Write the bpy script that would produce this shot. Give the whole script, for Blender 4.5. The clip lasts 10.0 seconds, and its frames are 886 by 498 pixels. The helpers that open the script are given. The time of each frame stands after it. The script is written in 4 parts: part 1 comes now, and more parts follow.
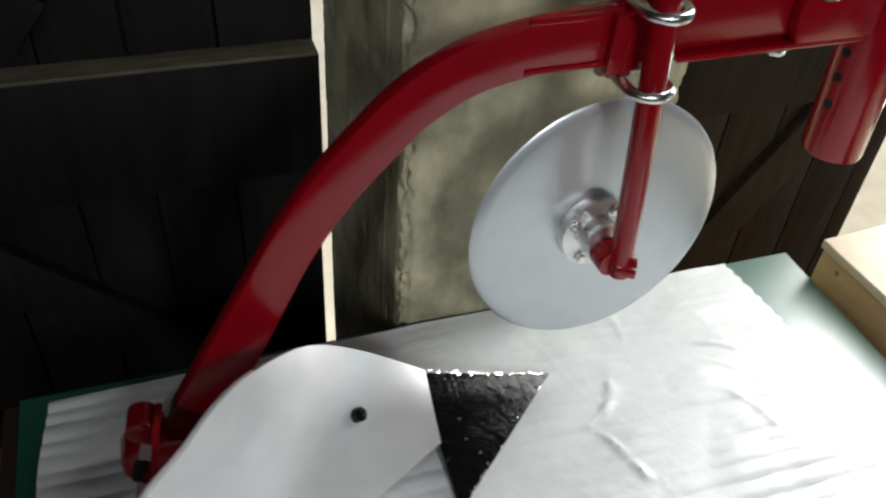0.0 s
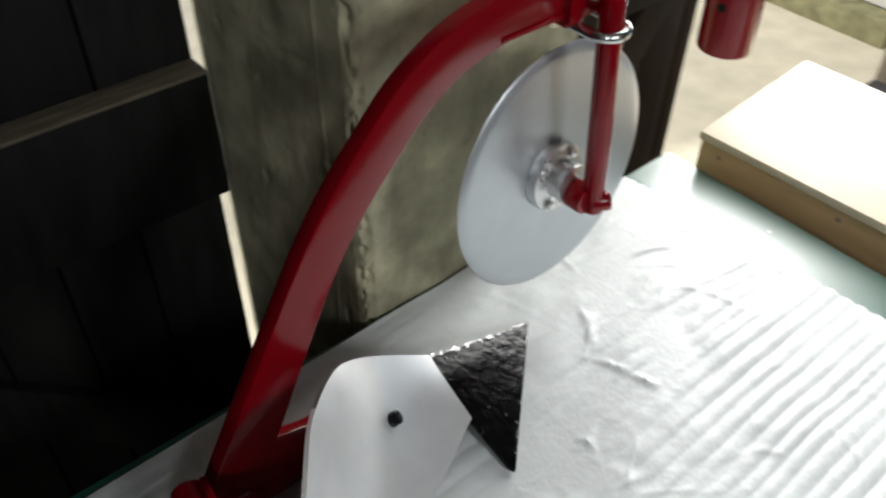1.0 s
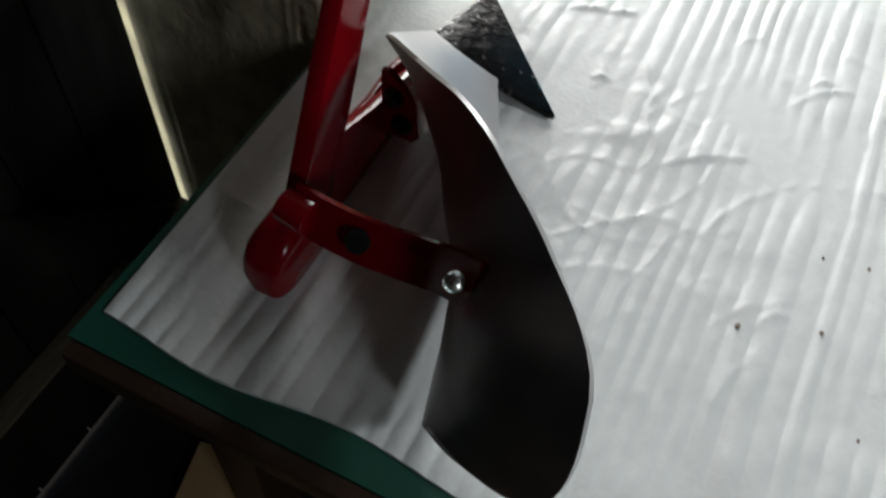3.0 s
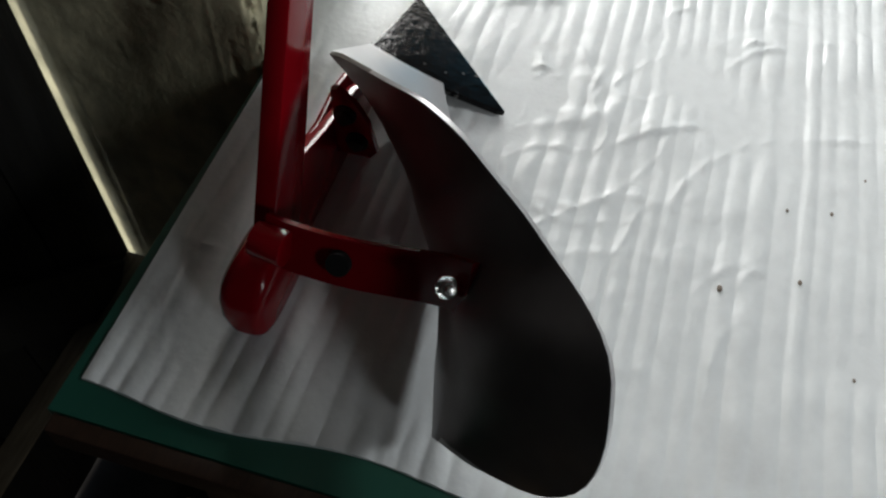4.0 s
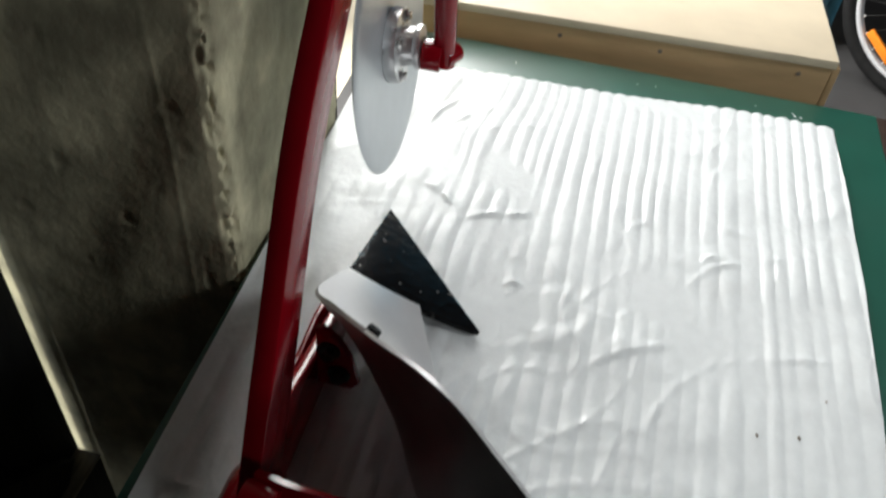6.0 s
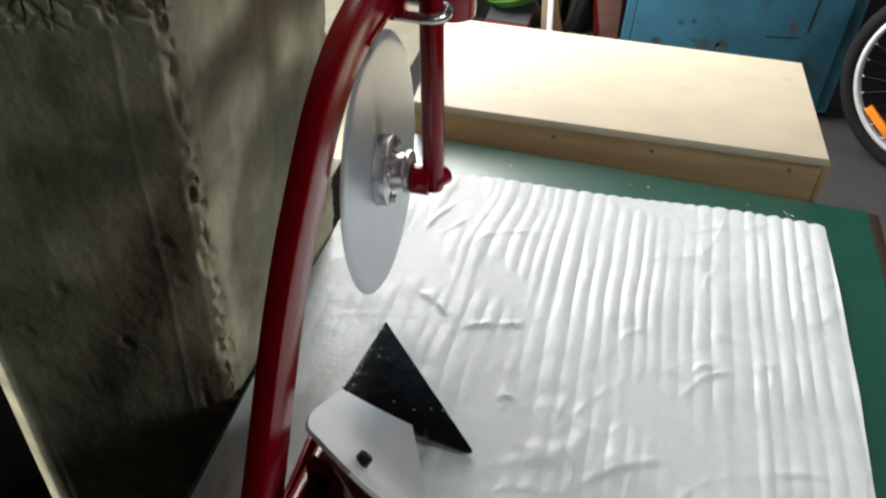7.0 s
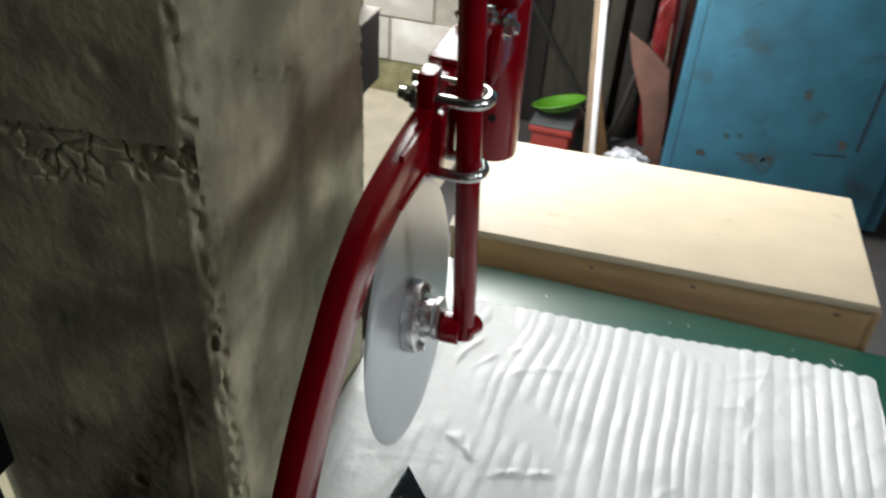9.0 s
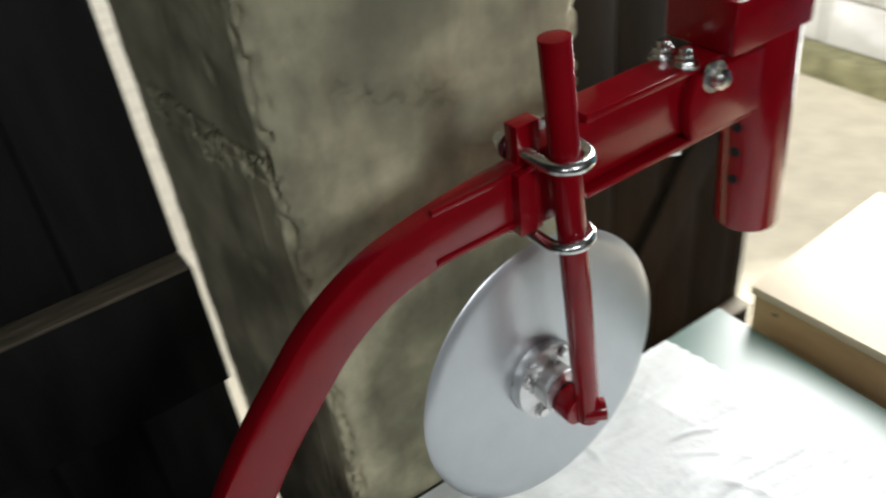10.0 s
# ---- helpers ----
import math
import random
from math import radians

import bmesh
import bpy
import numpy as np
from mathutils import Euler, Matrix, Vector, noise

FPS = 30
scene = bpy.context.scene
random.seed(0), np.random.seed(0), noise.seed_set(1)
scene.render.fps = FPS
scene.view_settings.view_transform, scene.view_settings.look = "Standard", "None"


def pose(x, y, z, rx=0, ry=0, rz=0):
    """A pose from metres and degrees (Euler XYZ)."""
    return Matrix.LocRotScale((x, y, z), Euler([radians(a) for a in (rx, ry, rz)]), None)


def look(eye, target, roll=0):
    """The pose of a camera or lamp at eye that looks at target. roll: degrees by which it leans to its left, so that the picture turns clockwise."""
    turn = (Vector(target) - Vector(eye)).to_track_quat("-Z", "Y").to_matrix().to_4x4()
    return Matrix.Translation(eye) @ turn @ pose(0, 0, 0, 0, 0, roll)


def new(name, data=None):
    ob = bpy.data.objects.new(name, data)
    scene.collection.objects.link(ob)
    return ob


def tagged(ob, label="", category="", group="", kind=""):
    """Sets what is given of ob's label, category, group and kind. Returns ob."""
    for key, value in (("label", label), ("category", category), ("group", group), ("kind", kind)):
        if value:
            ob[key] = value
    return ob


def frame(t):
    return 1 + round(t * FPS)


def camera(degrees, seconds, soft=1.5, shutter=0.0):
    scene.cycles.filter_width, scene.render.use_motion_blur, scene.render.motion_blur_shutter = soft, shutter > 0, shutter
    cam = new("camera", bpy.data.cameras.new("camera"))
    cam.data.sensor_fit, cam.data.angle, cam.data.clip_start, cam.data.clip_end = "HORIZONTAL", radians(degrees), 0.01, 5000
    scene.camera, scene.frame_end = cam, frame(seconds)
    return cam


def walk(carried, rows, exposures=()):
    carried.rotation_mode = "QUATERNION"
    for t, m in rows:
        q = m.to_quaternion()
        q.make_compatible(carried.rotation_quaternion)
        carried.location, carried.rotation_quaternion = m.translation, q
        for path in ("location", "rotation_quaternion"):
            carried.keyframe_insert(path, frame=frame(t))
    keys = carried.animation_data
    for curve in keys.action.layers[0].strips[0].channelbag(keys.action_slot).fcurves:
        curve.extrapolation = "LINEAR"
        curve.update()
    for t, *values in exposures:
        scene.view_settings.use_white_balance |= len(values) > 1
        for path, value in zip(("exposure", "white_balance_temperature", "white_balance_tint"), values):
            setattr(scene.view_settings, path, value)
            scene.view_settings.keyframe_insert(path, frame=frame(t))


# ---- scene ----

# ---- the camera and its walk ----
cam = camera(55.7, 10.0, soft=2.2, shutter=0.5)
PATH = [
    (0, (0.054, 0.042, 1.579), (0.604, 1.451, 0.261), 4.46),
    (0.5, (-0.031, 0.116, 1.584), (0.614, 1.43, 0.221), 0.46),
    (1, (-0.131, 0.162, 1.584), (0.834, 1.268, 0.227), 1.35),
    (1.5, (-0.204, 0.2, 1.571), (0.903, 1.143, 0.2), 2.67),
    (1.7, (-0.211, 0.185, 1.526), (0.906, 1.133, 0.182), 3.3),
    (2, (-0.245, 0.206, 1.508), (0.84, 1.019, 0.028), 4.13),
    (2.3, (-0.309, 0.247, 1.481), (0.78, 0.997, -0.029), 1.94),
    (2.5, (-0.333, 0.258, 1.457), (0.748, 0.906, -0.098), 2.63),
    (2.7, (-0.356, 0.285, 1.445), (0.724, 0.843, -0.147), 3.36),
    (3, (-0.383, 0.348, 1.433), (0.691, 0.793, -0.203), 4.59),
    (3.2, (-0.378, 0.352, 1.429), (0.671, 0.744, -0.227), 5.08),
    (4.3, (-0.405, 0.399, 1.421), (0.772, 0.699, -0.17), 1.16),
    (4.5, (-0.409, 0.411, 1.422), (0.776, 0.705, -0.167), 1.65),
    (5, (-0.397, 0.43, 1.436), (0.841, 0.73, -0.105), 2.21),
    (5.5, (-0.372, 0.448, 1.466), (0.958, 0.697, -0.007), 5.57),
    (6, (-0.336, 0.45, 1.498), (1.064, 0.683, 0.093), 5.77),
    (6.2, (-0.327, 0.448, 1.51), (1.097, 0.682, 0.133), 5.46),
    (7.3, (-0.292, 0.432, 1.573), (1.202, 0.737, 0.287), 3.58),
    (7.5, (-0.289, 0.438, 1.577), (1.21, 0.732, 0.297), 4.16),
    (8, (-0.269, 0.442, 1.59), (1.27, 0.718, 0.344), 4.89),
    (8.5, (-0.27, 0.438, 1.607), (1.315, 0.805, 0.447), 3.31),
    (9, (-0.226, 0.446, 1.605), (1.348, 0.871, 0.445), 3.86),
    (9.3, (-0.169, 0.385, 1.611), (1.278, 1.102, 0.436), -0.19),
    (9.5, (-0.122, 0.365, 1.612), (1.249, 1.206, 0.42), -0.79),
    (9.7, (-0.034, 0.288, 1.609), (1.142, 1.349, 0.446), -3.42),
    (10, (0.085, 0.182, 1.615), (0.913, 1.572, 0.43), -7.19),
]
EXPOSURES = [(0.0, 0.12), (1.0, 0.0), (1.5, 0.05), (2.5, -0.2), (3.0, -0.05), (4.5, -0.04), (6.0, 0.06), (7.5, -0.35), (9.0, -0.27), (9.5, -0.2), (10.0, 0.1)]
walk(cam, [(t, look(eye, target, roll)) for t, eye, target, roll in PATH], EXPOSURES)

# ---- world and light ----
world = bpy.data.worlds.new("world")
scene.world = world
world.use_nodes = True
wn = world.node_tree.nodes
sky = wn.new("ShaderNodeTexSky")
sky.sky_type = "NISHITA"
sky.sun_disc = False
sky.sun_elevation, sky.sun_rotation = radians(49), radians(-63)
wn["Background"].inputs[1].default_value = 0.15
world.node_tree.links.new(sky.outputs[0], wn["Background"].inputs[0])
sun_data = bpy.data.lights.new("sun", "SUN")
sun_data.energy, sun_data.angle, sun_data.color = 3.7, radians(10), (1.0, 0.96, 0.9)
sun = new("sun", sun_data)
sun.matrix_world = look((-5, 2.5, 6.5), (0, 0, 0))


def window_light(name, eye, target, wide, high, watts, color):
    data = bpy.data.lights.new(name, "AREA")
    data.shape, data.size, data.size_y, data.energy, data.color = "RECTANGLE", wide, high, watts, color
    ob = new(name, data)
    ob.matrix_world = look(eye, target)
    return ob


window_light("window_daylight", (0.34, -2.4, 2.87), (0.42, 0.7, 0.95), 0.62, 0.62, 34, (0.95, 0.98, 1.0))
window_light("side_window_daylight", (-2.05, -2.4, 2.58), (0.2, 0.7, 1.0), 0.5, 0.5, 15, (0.95, 0.98, 1.0))
window_light("doorway_daylight", (2.03, 1.25, 1.75), (1.4, 0.0, 1.7), 1.25, 2.6, 172, (1.0, 0.995, 0.97))


# ---- materials ----
def material(name, base, rough=0.5, metal=0.0, scale=20.0, vary=0.15, stain=None, stain_scale=3.0, stain_from=0.55,
             bump=0.0, bump_scale=200.0, coat=0.0, spec=0.5, stretch=(1, 1, 1), rough_vary=0.1, random_piece=0.0, streak=None, coat_rough=0.12):
    """A surface with fine grain, larger stains, bump and an uneven gloss."""
    m = bpy.data.materials.new(name)
    m.use_nodes = True
    nodes, links = m.node_tree.nodes, m.node_tree.links
    out = nodes["Principled BSDF"]
    coord, mapping = nodes.new("ShaderNodeTexCoord"), nodes.new("ShaderNodeMapping")
    mapping.inputs["Scale"].default_value = stretch
    links.new(coord.outputs["Object"], mapping.inputs["Vector"])

    def grain(size, detail=6.0):
        tex = nodes.new("ShaderNodeTexNoise")
        tex.inputs["Scale"].default_value, tex.inputs["Detail"].default_value = size, detail
        links.new(mapping.outputs[0], tex.inputs["Vector"])
        return tex.outputs["Fac"]

    def ramp(fac, a, b, ca, cb):
        r = nodes.new("ShaderNodeValToRGB")
        r.color_ramp.elements[0].position, r.color_ramp.elements[1].position = a, b
        r.color_ramp.elements[0].color, r.color_ramp.elements[1].color = (*ca, 1), (*cb, 1)
        links.new(fac, r.inputs[0])
        return r.outputs[0]

    low, high = [c * (1 - vary) for c in base], [min(1, c * (1 + vary)) for c in base]
    color = ramp(grain(scale), 0.3, 0.7, low, high)
    if stain:
        mix = nodes.new("ShaderNodeMixRGB")
        links.new(ramp(grain(stain_scale, 8.0), stain_from, min(1.0, stain_from + 0.18), (0, 0, 0), (1, 1, 1)), mix.inputs[0])
        links.new(color, mix.inputs[1])
        mix.inputs[2].default_value = (*stain, 1)
        color = mix.outputs[0]
    if streak:
        run, tex, mix = nodes.new("ShaderNodeMapping"), nodes.new("ShaderNodeTexNoise"), nodes.new("ShaderNodeMixRGB")
        run.inputs["Scale"].default_value = (1, 1, 0.3)
        tex.inputs["Scale"].default_value, tex.inputs["Detail"].default_value = 26.0, 5.0
        links.new(coord.outputs["Object"], run.inputs["Vector"])
        links.new(run.outputs[0], tex.inputs["Vector"])
        links.new(ramp(tex.outputs["Fac"], 0.48, 0.72, (0, 0, 0), (0.5, 0.5, 0.5)), mix.inputs[0])
        links.new(color, mix.inputs[1])
        mix.inputs[2].default_value = (*streak, 1)
        color = mix.outputs[0]
    if random_piece:
        info, hue = nodes.new("ShaderNodeObjectInfo"), nodes.new("ShaderNodeHueSaturation")
        span = nodes.new("ShaderNodeMapRange")
        span.inputs["To Min"].default_value, span.inputs["To Max"].default_value = 1 - random_piece, 1 + random_piece
        links.new(info.outputs["Random"], span.inputs["Value"])
        links.new(span.outputs[0], hue.inputs["Value"])
        links.new(color, hue.inputs["Color"])
        color = hue.outputs[0]
    links.new(color, out.inputs["Base Color"])
    gloss = nodes.new("ShaderNodeMapRange")
    gloss.inputs["To Min"].default_value = max(0.02, rough - rough_vary)
    gloss.inputs["To Max"].default_value = min(1.0, rough + rough_vary)
    links.new(grain(scale * 0.7), gloss.inputs["Value"])
    links.new(gloss.outputs[0], out.inputs["Roughness"])
    out.inputs["Metallic"].default_value = metal
    out.inputs["Specular IOR Level"].default_value = spec
    out.inputs["Coat Weight"].default_value = coat
    out.inputs["Coat Roughness"].default_value = coat_rough
    if bump:
        b = nodes.new("ShaderNodeBump")
        b.inputs["Strength"].default_value, b.inputs["Distance"].default_value = min(1.0, bump), 0.004
        links.new(grain(bump_scale, 10.0), b.inputs["Height"])
        links.new(b.outputs[0], out.inputs["Normal"])
    return m


RED = material("red_enamel", (0.25, 0.0018, 0.0072), 0.18, 0.0, 30, 0.08, bump=0.06, bump_scale=90, coat=0.0, spec=0.42, rough_vary=0.06)
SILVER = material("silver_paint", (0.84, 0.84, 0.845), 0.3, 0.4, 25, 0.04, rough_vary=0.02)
# darker metal puts the shade on the mouldboard's back into its colour
SHADEDBACK = material("shaded_silver_back", (0.3, 0.28, 0.28), 0.38, 0.75, 25, 0.12, rough_vary=0.05)
DISC = material("satin_disc_paint", (0.595, 0.63, 0.65), 0.34, 0.6, 30, 0.03, rough_vary=0.015)
# pale specks put worn spots and sparkle into the enamel's colour
BLACK = material("black_enamel", (0.003, 0.003, 0.0035), 0.2, 0.0, 40, 0.3, spec=0.16, stain=(0.5, 0.49, 0.47), stain_scale=85, stain_from=0.665, bump=0.45, bump_scale=70, rough_vary=0.1)
CHROME = material("zinc_plated_steel", (0.7, 0.7, 0.69), 0.24, 1.0, 80, 0.1, bump=0.1, bump_scale=300)
HUB = material("machined_hub", (0.72, 0.72, 0.72), 0.3, 0.85, 80, 0.1, bump=0.08, bump_scale=200)
FOAM = material("white_foam_sheet", (0.785, 0.815, 0.815), 0.42, 0.0, 60, 0.03, spec=0.5, stain=(0.7, 0.71, 0.7), stain_scale=7, stain_from=0.62, bump=0.15, bump_scale=130)
SPECK = material("brown_speck", (0.24, 0.2, 0.16), 0.8)
GREEN = material("green_table_top", (0.007, 0.088, 0.058), 0.42, 0.0, 12, 0.12, coat=1.0, spec=0.9, coat_rough=0.34, stain=(0.012, 0.12, 0.08), stain_scale=5, stain_from=0.62, bump=0.03, bump_scale=200)
TRIM = material("brown_table_edge", (0.035, 0.018, 0.011), 0.5, 0.0, 60, 0.3, stretch=(1, 6, 6), bump=0.1)
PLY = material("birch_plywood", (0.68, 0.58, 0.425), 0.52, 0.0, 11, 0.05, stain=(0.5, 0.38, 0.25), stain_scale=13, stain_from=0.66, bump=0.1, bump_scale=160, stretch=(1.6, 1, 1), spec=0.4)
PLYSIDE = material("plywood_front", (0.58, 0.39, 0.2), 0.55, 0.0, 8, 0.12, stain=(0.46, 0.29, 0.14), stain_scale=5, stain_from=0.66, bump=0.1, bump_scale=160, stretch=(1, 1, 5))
PLYEDGE = material("plywood_edge", (0.3, 0.17, 0.08), 0.7, 0.0, 30, 0.3, stretch=(1, 1, 30), bump=0.2)
CONCRETE = material("old_concrete", (0.46, 0.436, 0.29), 0.85, 0.0, 17, 0.34, stain=(0.22, 0.215, 0.145), stain_scale=5.5, stain_from=0.5, bump=0.4, bump_scale=85, streak=(0.2, 0.185, 0.13))
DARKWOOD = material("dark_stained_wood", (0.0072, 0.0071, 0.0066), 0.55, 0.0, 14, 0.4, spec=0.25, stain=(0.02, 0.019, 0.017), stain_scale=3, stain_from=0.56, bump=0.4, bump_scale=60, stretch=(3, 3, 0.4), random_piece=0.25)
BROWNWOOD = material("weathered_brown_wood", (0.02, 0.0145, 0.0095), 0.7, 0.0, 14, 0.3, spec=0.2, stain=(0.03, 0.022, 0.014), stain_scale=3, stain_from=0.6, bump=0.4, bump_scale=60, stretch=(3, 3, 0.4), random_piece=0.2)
RAILWOOD = material("dusty_lit_rail_wood", (0.115, 0.095, 0.064), 0.7, 0.0, 45, 0.35, stain=(0.07, 0.058, 0.04), stain_scale=9, bump=0.4, bump_scale=80, stretch=(0.4, 3, 3))
DARKFLOOR = material("near_black_floor", (0.01, 0.009, 0.008), 0.95, 0.0, 8, 0.4, spec=0.1, stain=(0.016, 0.014, 0.012), stain_scale=3, bump=0.6, bump_scale=50)
STEEL = material("blackened_steel", (0.06, 0.058, 0.055), 0.4, 0.8, 60, 0.3, bump=0.2)
FLOOR = material("indoor_concrete_floor", (0.048, 0.046, 0.045), 0.7, 0.0, 6, 0.2, stain=(0.03, 0.029, 0.028), stain_scale=2, bump=0.3, bump_scale=60)
YARD = material("yard_concrete", (0.52, 0.475, 0.36), 0.9, 0.0, 9, 0.12, stain=(0.38, 0.34, 0.25), stain_scale=2.2, stain_from=0.6, bump=0.4, bump_scale=60)
BLOCK = material("whitewashed_block", (0.58, 0.57, 0.52), 0.9, 0.0, 12, 0.1, stain=(0.78, 0.78, 0.76), stain_scale=5, stain_from=0.56, bump=0.5, bump_scale=50, random_piece=0.06)
MORTAR = material("pale_mortar", (0.4, 0.385, 0.33), 0.95, 0.0, 30, 0.15, bump=0.4, bump_scale=80)
MOSS = material("mossy_kerb", (0.2, 0.19, 0.1), 0.95, 0.0, 20, 0.3, stain=(0.09, 0.1, 0.04), stain_scale=6, bump=0.6, bump_scale=60)
# plaster this dark keeps light bounced around the room low
PLASTER = material("dark_plaster", (0.03, 0.0285, 0.026), 0.9, 0.0, 5, 0.2, stain=(0.02, 0.018, 0.016), stain_scale=1.5, bump=0.3, bump_scale=40)
BLUE = material("worn_blue_paint", (0.026, 0.112, 0.17), 0.45, 0.0, 8, 0.2, stain=(0.03, 0.05, 0.055), stain_scale=7.5, stain_from=0.58, bump=0.1, bump_scale=60)
WHITEPAINT = material("white_painted_metal", (0.75, 0.76, 0.78), 0.35, 0.1, 20, 0.05, bump=0.05)
LIME = material("lime_green_plastic", (0.06, 0.19, 0.01), 0.45, 0.0, 20, 0.1)
REDPLASTIC = material("faded_red_plastic", (0.2, 0.025, 0.02), 0.5, 0.0, 15, 0.15)
GREYPLASTIC = material("grey_plastic", (0.06, 0.063, 0.066), 0.55)
RUBBER = material("black_rubber", (0.012, 0.012, 0.012), 0.8, 0.0, 40, 0.2, bump=0.3, spec=0.15)
RIM = material("aluminium_rim", (0.72, 0.73, 0.74), 0.35, 0.35, 40, 0.06)
ORANGE = material("orange_reflector", (0.9, 0.25, 0.02), 0.25)
JAMB = material("weathered_jamb_wood", (0.16, 0.135, 0.1), 0.8, 0.0, 20, 0.3, bump=0.3, stretch=(3, 3, 0.4))
CLUTTER = material("dusty_dark_clutter", (0.007, 0.006, 0.005), 0.8, 0.0, 12, 0.4, bump=0.3)
RUSTRED = material("rusty_red_board", (0.06, 0.012, 0.01), 0.7, 0.0, 10, 0.25, stain=(0.05, 0.035, 0.025), stain_scale=5, bump=0.2)
PALEBAG = material("crumpled_pale_plastic", (0.5, 0.52, 0.56), 0.3, 0.0, 20, 0.3, stain=(0.05, 0.05, 0.055), stain_scale=25, stain_from=0.5, bump=0.6, bump_scale=30)
CARDBOARD = material("brown_cardboard", (0.2, 0.15, 0.1), 0.8, 0.0, 12, 0.15, bump=0.2)
RUSTBROWN = material("rust_stained_paint", (0.022, 0.075, 0.1), 0.8, 0.0, 60, 0.5, stain=(0.035, 0.035, 0.03), stain_scale=30, stain_from=0.45)
DUSTBOARD = material("dusty_olive_board", (0.026, 0.0235, 0.016), 0.8, 0.0, 14, 0.35, stain=(0.012, 0.0105, 0.008), stain_scale=6, stain_from=0.5, bump=0.3, bump_scale=50, stretch=(1, 3, 0.5))
BRISTLE = material("worn_brown_bristle", (0.07, 0.036, 0.01), 0.8, 0.0, 60, 0.4, bump=0.6, bump_scale=120, stretch=(1, 4, 0.4))
REDSHEET = material("shiny_red_plastic", (0.12, 0.006, 0.008), 0.25, 0.0, 12, 0.2, bump=0.4, bump_scale=40)
PINKBOARD = material("faded_pink_board", (0.12, 0.058, 0.042), 0.7, 0.0, 10, 0.3, stain=(0.08, 0.016, 0.015), stain_scale=5, bump=0.15)
DARKHOLE = material("dark_hole", (0.004, 0.004, 0.004), 0.9)


# ---- building helpers ----
def bm_new():
    return bmesh.new()


def add_box(bm, a, b, bevel=0.0, m=None):
    """An upright box from corner a to corner b, turned by m."""
    made = bmesh.ops.create_cube(bm, size=1.0)["verts"]
    for v in made:
        v.co = Vector([a[i] + (b[i] - a[i]) * (v.co[i] + 0.5) for i in range(3)])
    if bevel:
        edges = {e for v in made for e in v.link_edges}
        made = [v for v in bmesh.ops.bevel(bm, geom=list(edges), offset=bevel, segments=2, profile=0.6, affect="EDGES")["verts"]]
        made = list({v for v in made} | {w for v in made for e in v.link_edges for w in e.verts})
    if m is not None:
        bmesh.ops.transform(bm, matrix=m, verts=made)
    return bm


def add_rod(bm, p0, p1, r0, r1=None, seg=24, bevel=0.0, cap=True):
    p0, p1 = Vector(p0), Vector(p1)
    turn = (p1 - p0).to_track_quat("Z", "Y").to_matrix().to_4x4()
    made = bmesh.ops.create_cone(bm, cap_ends=cap, segments=seg, radius1=r0, radius2=r0 if r1 is None else r1, depth=(p1 - p0).length)["verts"]
    if bevel:
        rims = {e for v in made for e in v.link_edges if len({w.co.z > 0 for w in e.verts}) == 1}
        made = bmesh.ops.bevel(bm, geom=list(rims), offset=bevel, segments=2, profile=0.6, affect="EDGES")["verts"]
        made = list({v for v in made} | {w for v in made for e in v.link_edges for w in e.verts})
    bmesh.ops.transform(bm, matrix=Matrix.Translation((p0 + p1) / 2) @ turn, verts=made)
    return bm


def add_tube(bm, points, radius, seg=14, closed=False):
    """A round bar along points."""
    pts = [Vector(p) for p in points]
    rings, n = [], len(pts)
    side = None
    for i, p in enumerate(pts):
        if closed:
            ahead = (pts[(i + 1) % n] - pts[i - 1]).normalized()
        else:
            ahead = (pts[min(i + 1, n - 1)] - pts[max(i - 1, 0)]).normalized()
        side = (side - ahead * side.dot(ahead)).normalized() if side else ahead.orthogonal().normalized()
        up = ahead.cross(side)
        rings.append([bm.verts.new(p + radius * (math.cos(a) * side + math.sin(a) * up)) for a in [2 * math.pi * k / seg for k in range(seg)]])
    for i in range(n if closed else n - 1):
        a, b = rings[i], rings[(i + 1) % n]
        for k in range(seg):
            bm.faces.new((a[k], a[(k + 1) % seg], b[(k + 1) % seg], b[k]))
    if not closed:
        bm.faces.new(rings[0][::-1]), bm.faces.new(rings[-1])
    return bm


def add_prism(bm, outline, axis, lo, hi, bevel=0.0):
    """A plate with an outline in the plane across an axis, from lo to hi on that axis."""
    def put(u, v, w):
        return {"x": (w, u, v), "y": (u, w, v), "z": (u, v, w)}[axis]
    verts = [bm.verts.new(put(u, v, lo)) for u, v in outline]
    face = bm.faces.new(verts)
    grown = bmesh.ops.extrude_face_region(bm, geom=[face])["geom"]
    shift = Vector(put(0, 0, hi - lo))
    top = [g for g in grown if isinstance(g, bmesh.types.BMVert)]
    for v in top:
        v.co += shift
    every = verts + top
    faces = list({f for v in every for f in v.link_faces})
    bmesh.ops.recalc_face_normals(bm, faces=faces)
    if bevel:
        caps = [e for e in {e for v in every for e in v.link_edges} if (e.verts[0] in top) == (e.verts[1] in top)]
        bmesh.ops.bevel(bm, geom=caps, offset=bevel, segments=2, profile=0.6, affect="EDGES")
    return bm


def add_sheet(bm, rows, thick=0.0, closed=False):
    """A surface through rows of points; thick gives it a back."""
    grid = [[bm.verts.new(p) for p in row] for row in rows]
    faces = []
    for a, b in zip(grid[:-1], grid[1:]):
        for k in range(len(a) - 1):
            faces.append(bm.faces.new((a[k], a[k + 1], b[k + 1], b[k])))
    if thick:
        bmesh.ops.recalc_face_normals(bm, faces=faces)
        bmesh.ops.solidify(bm, geom=faces, thickness=thick)
    return bm


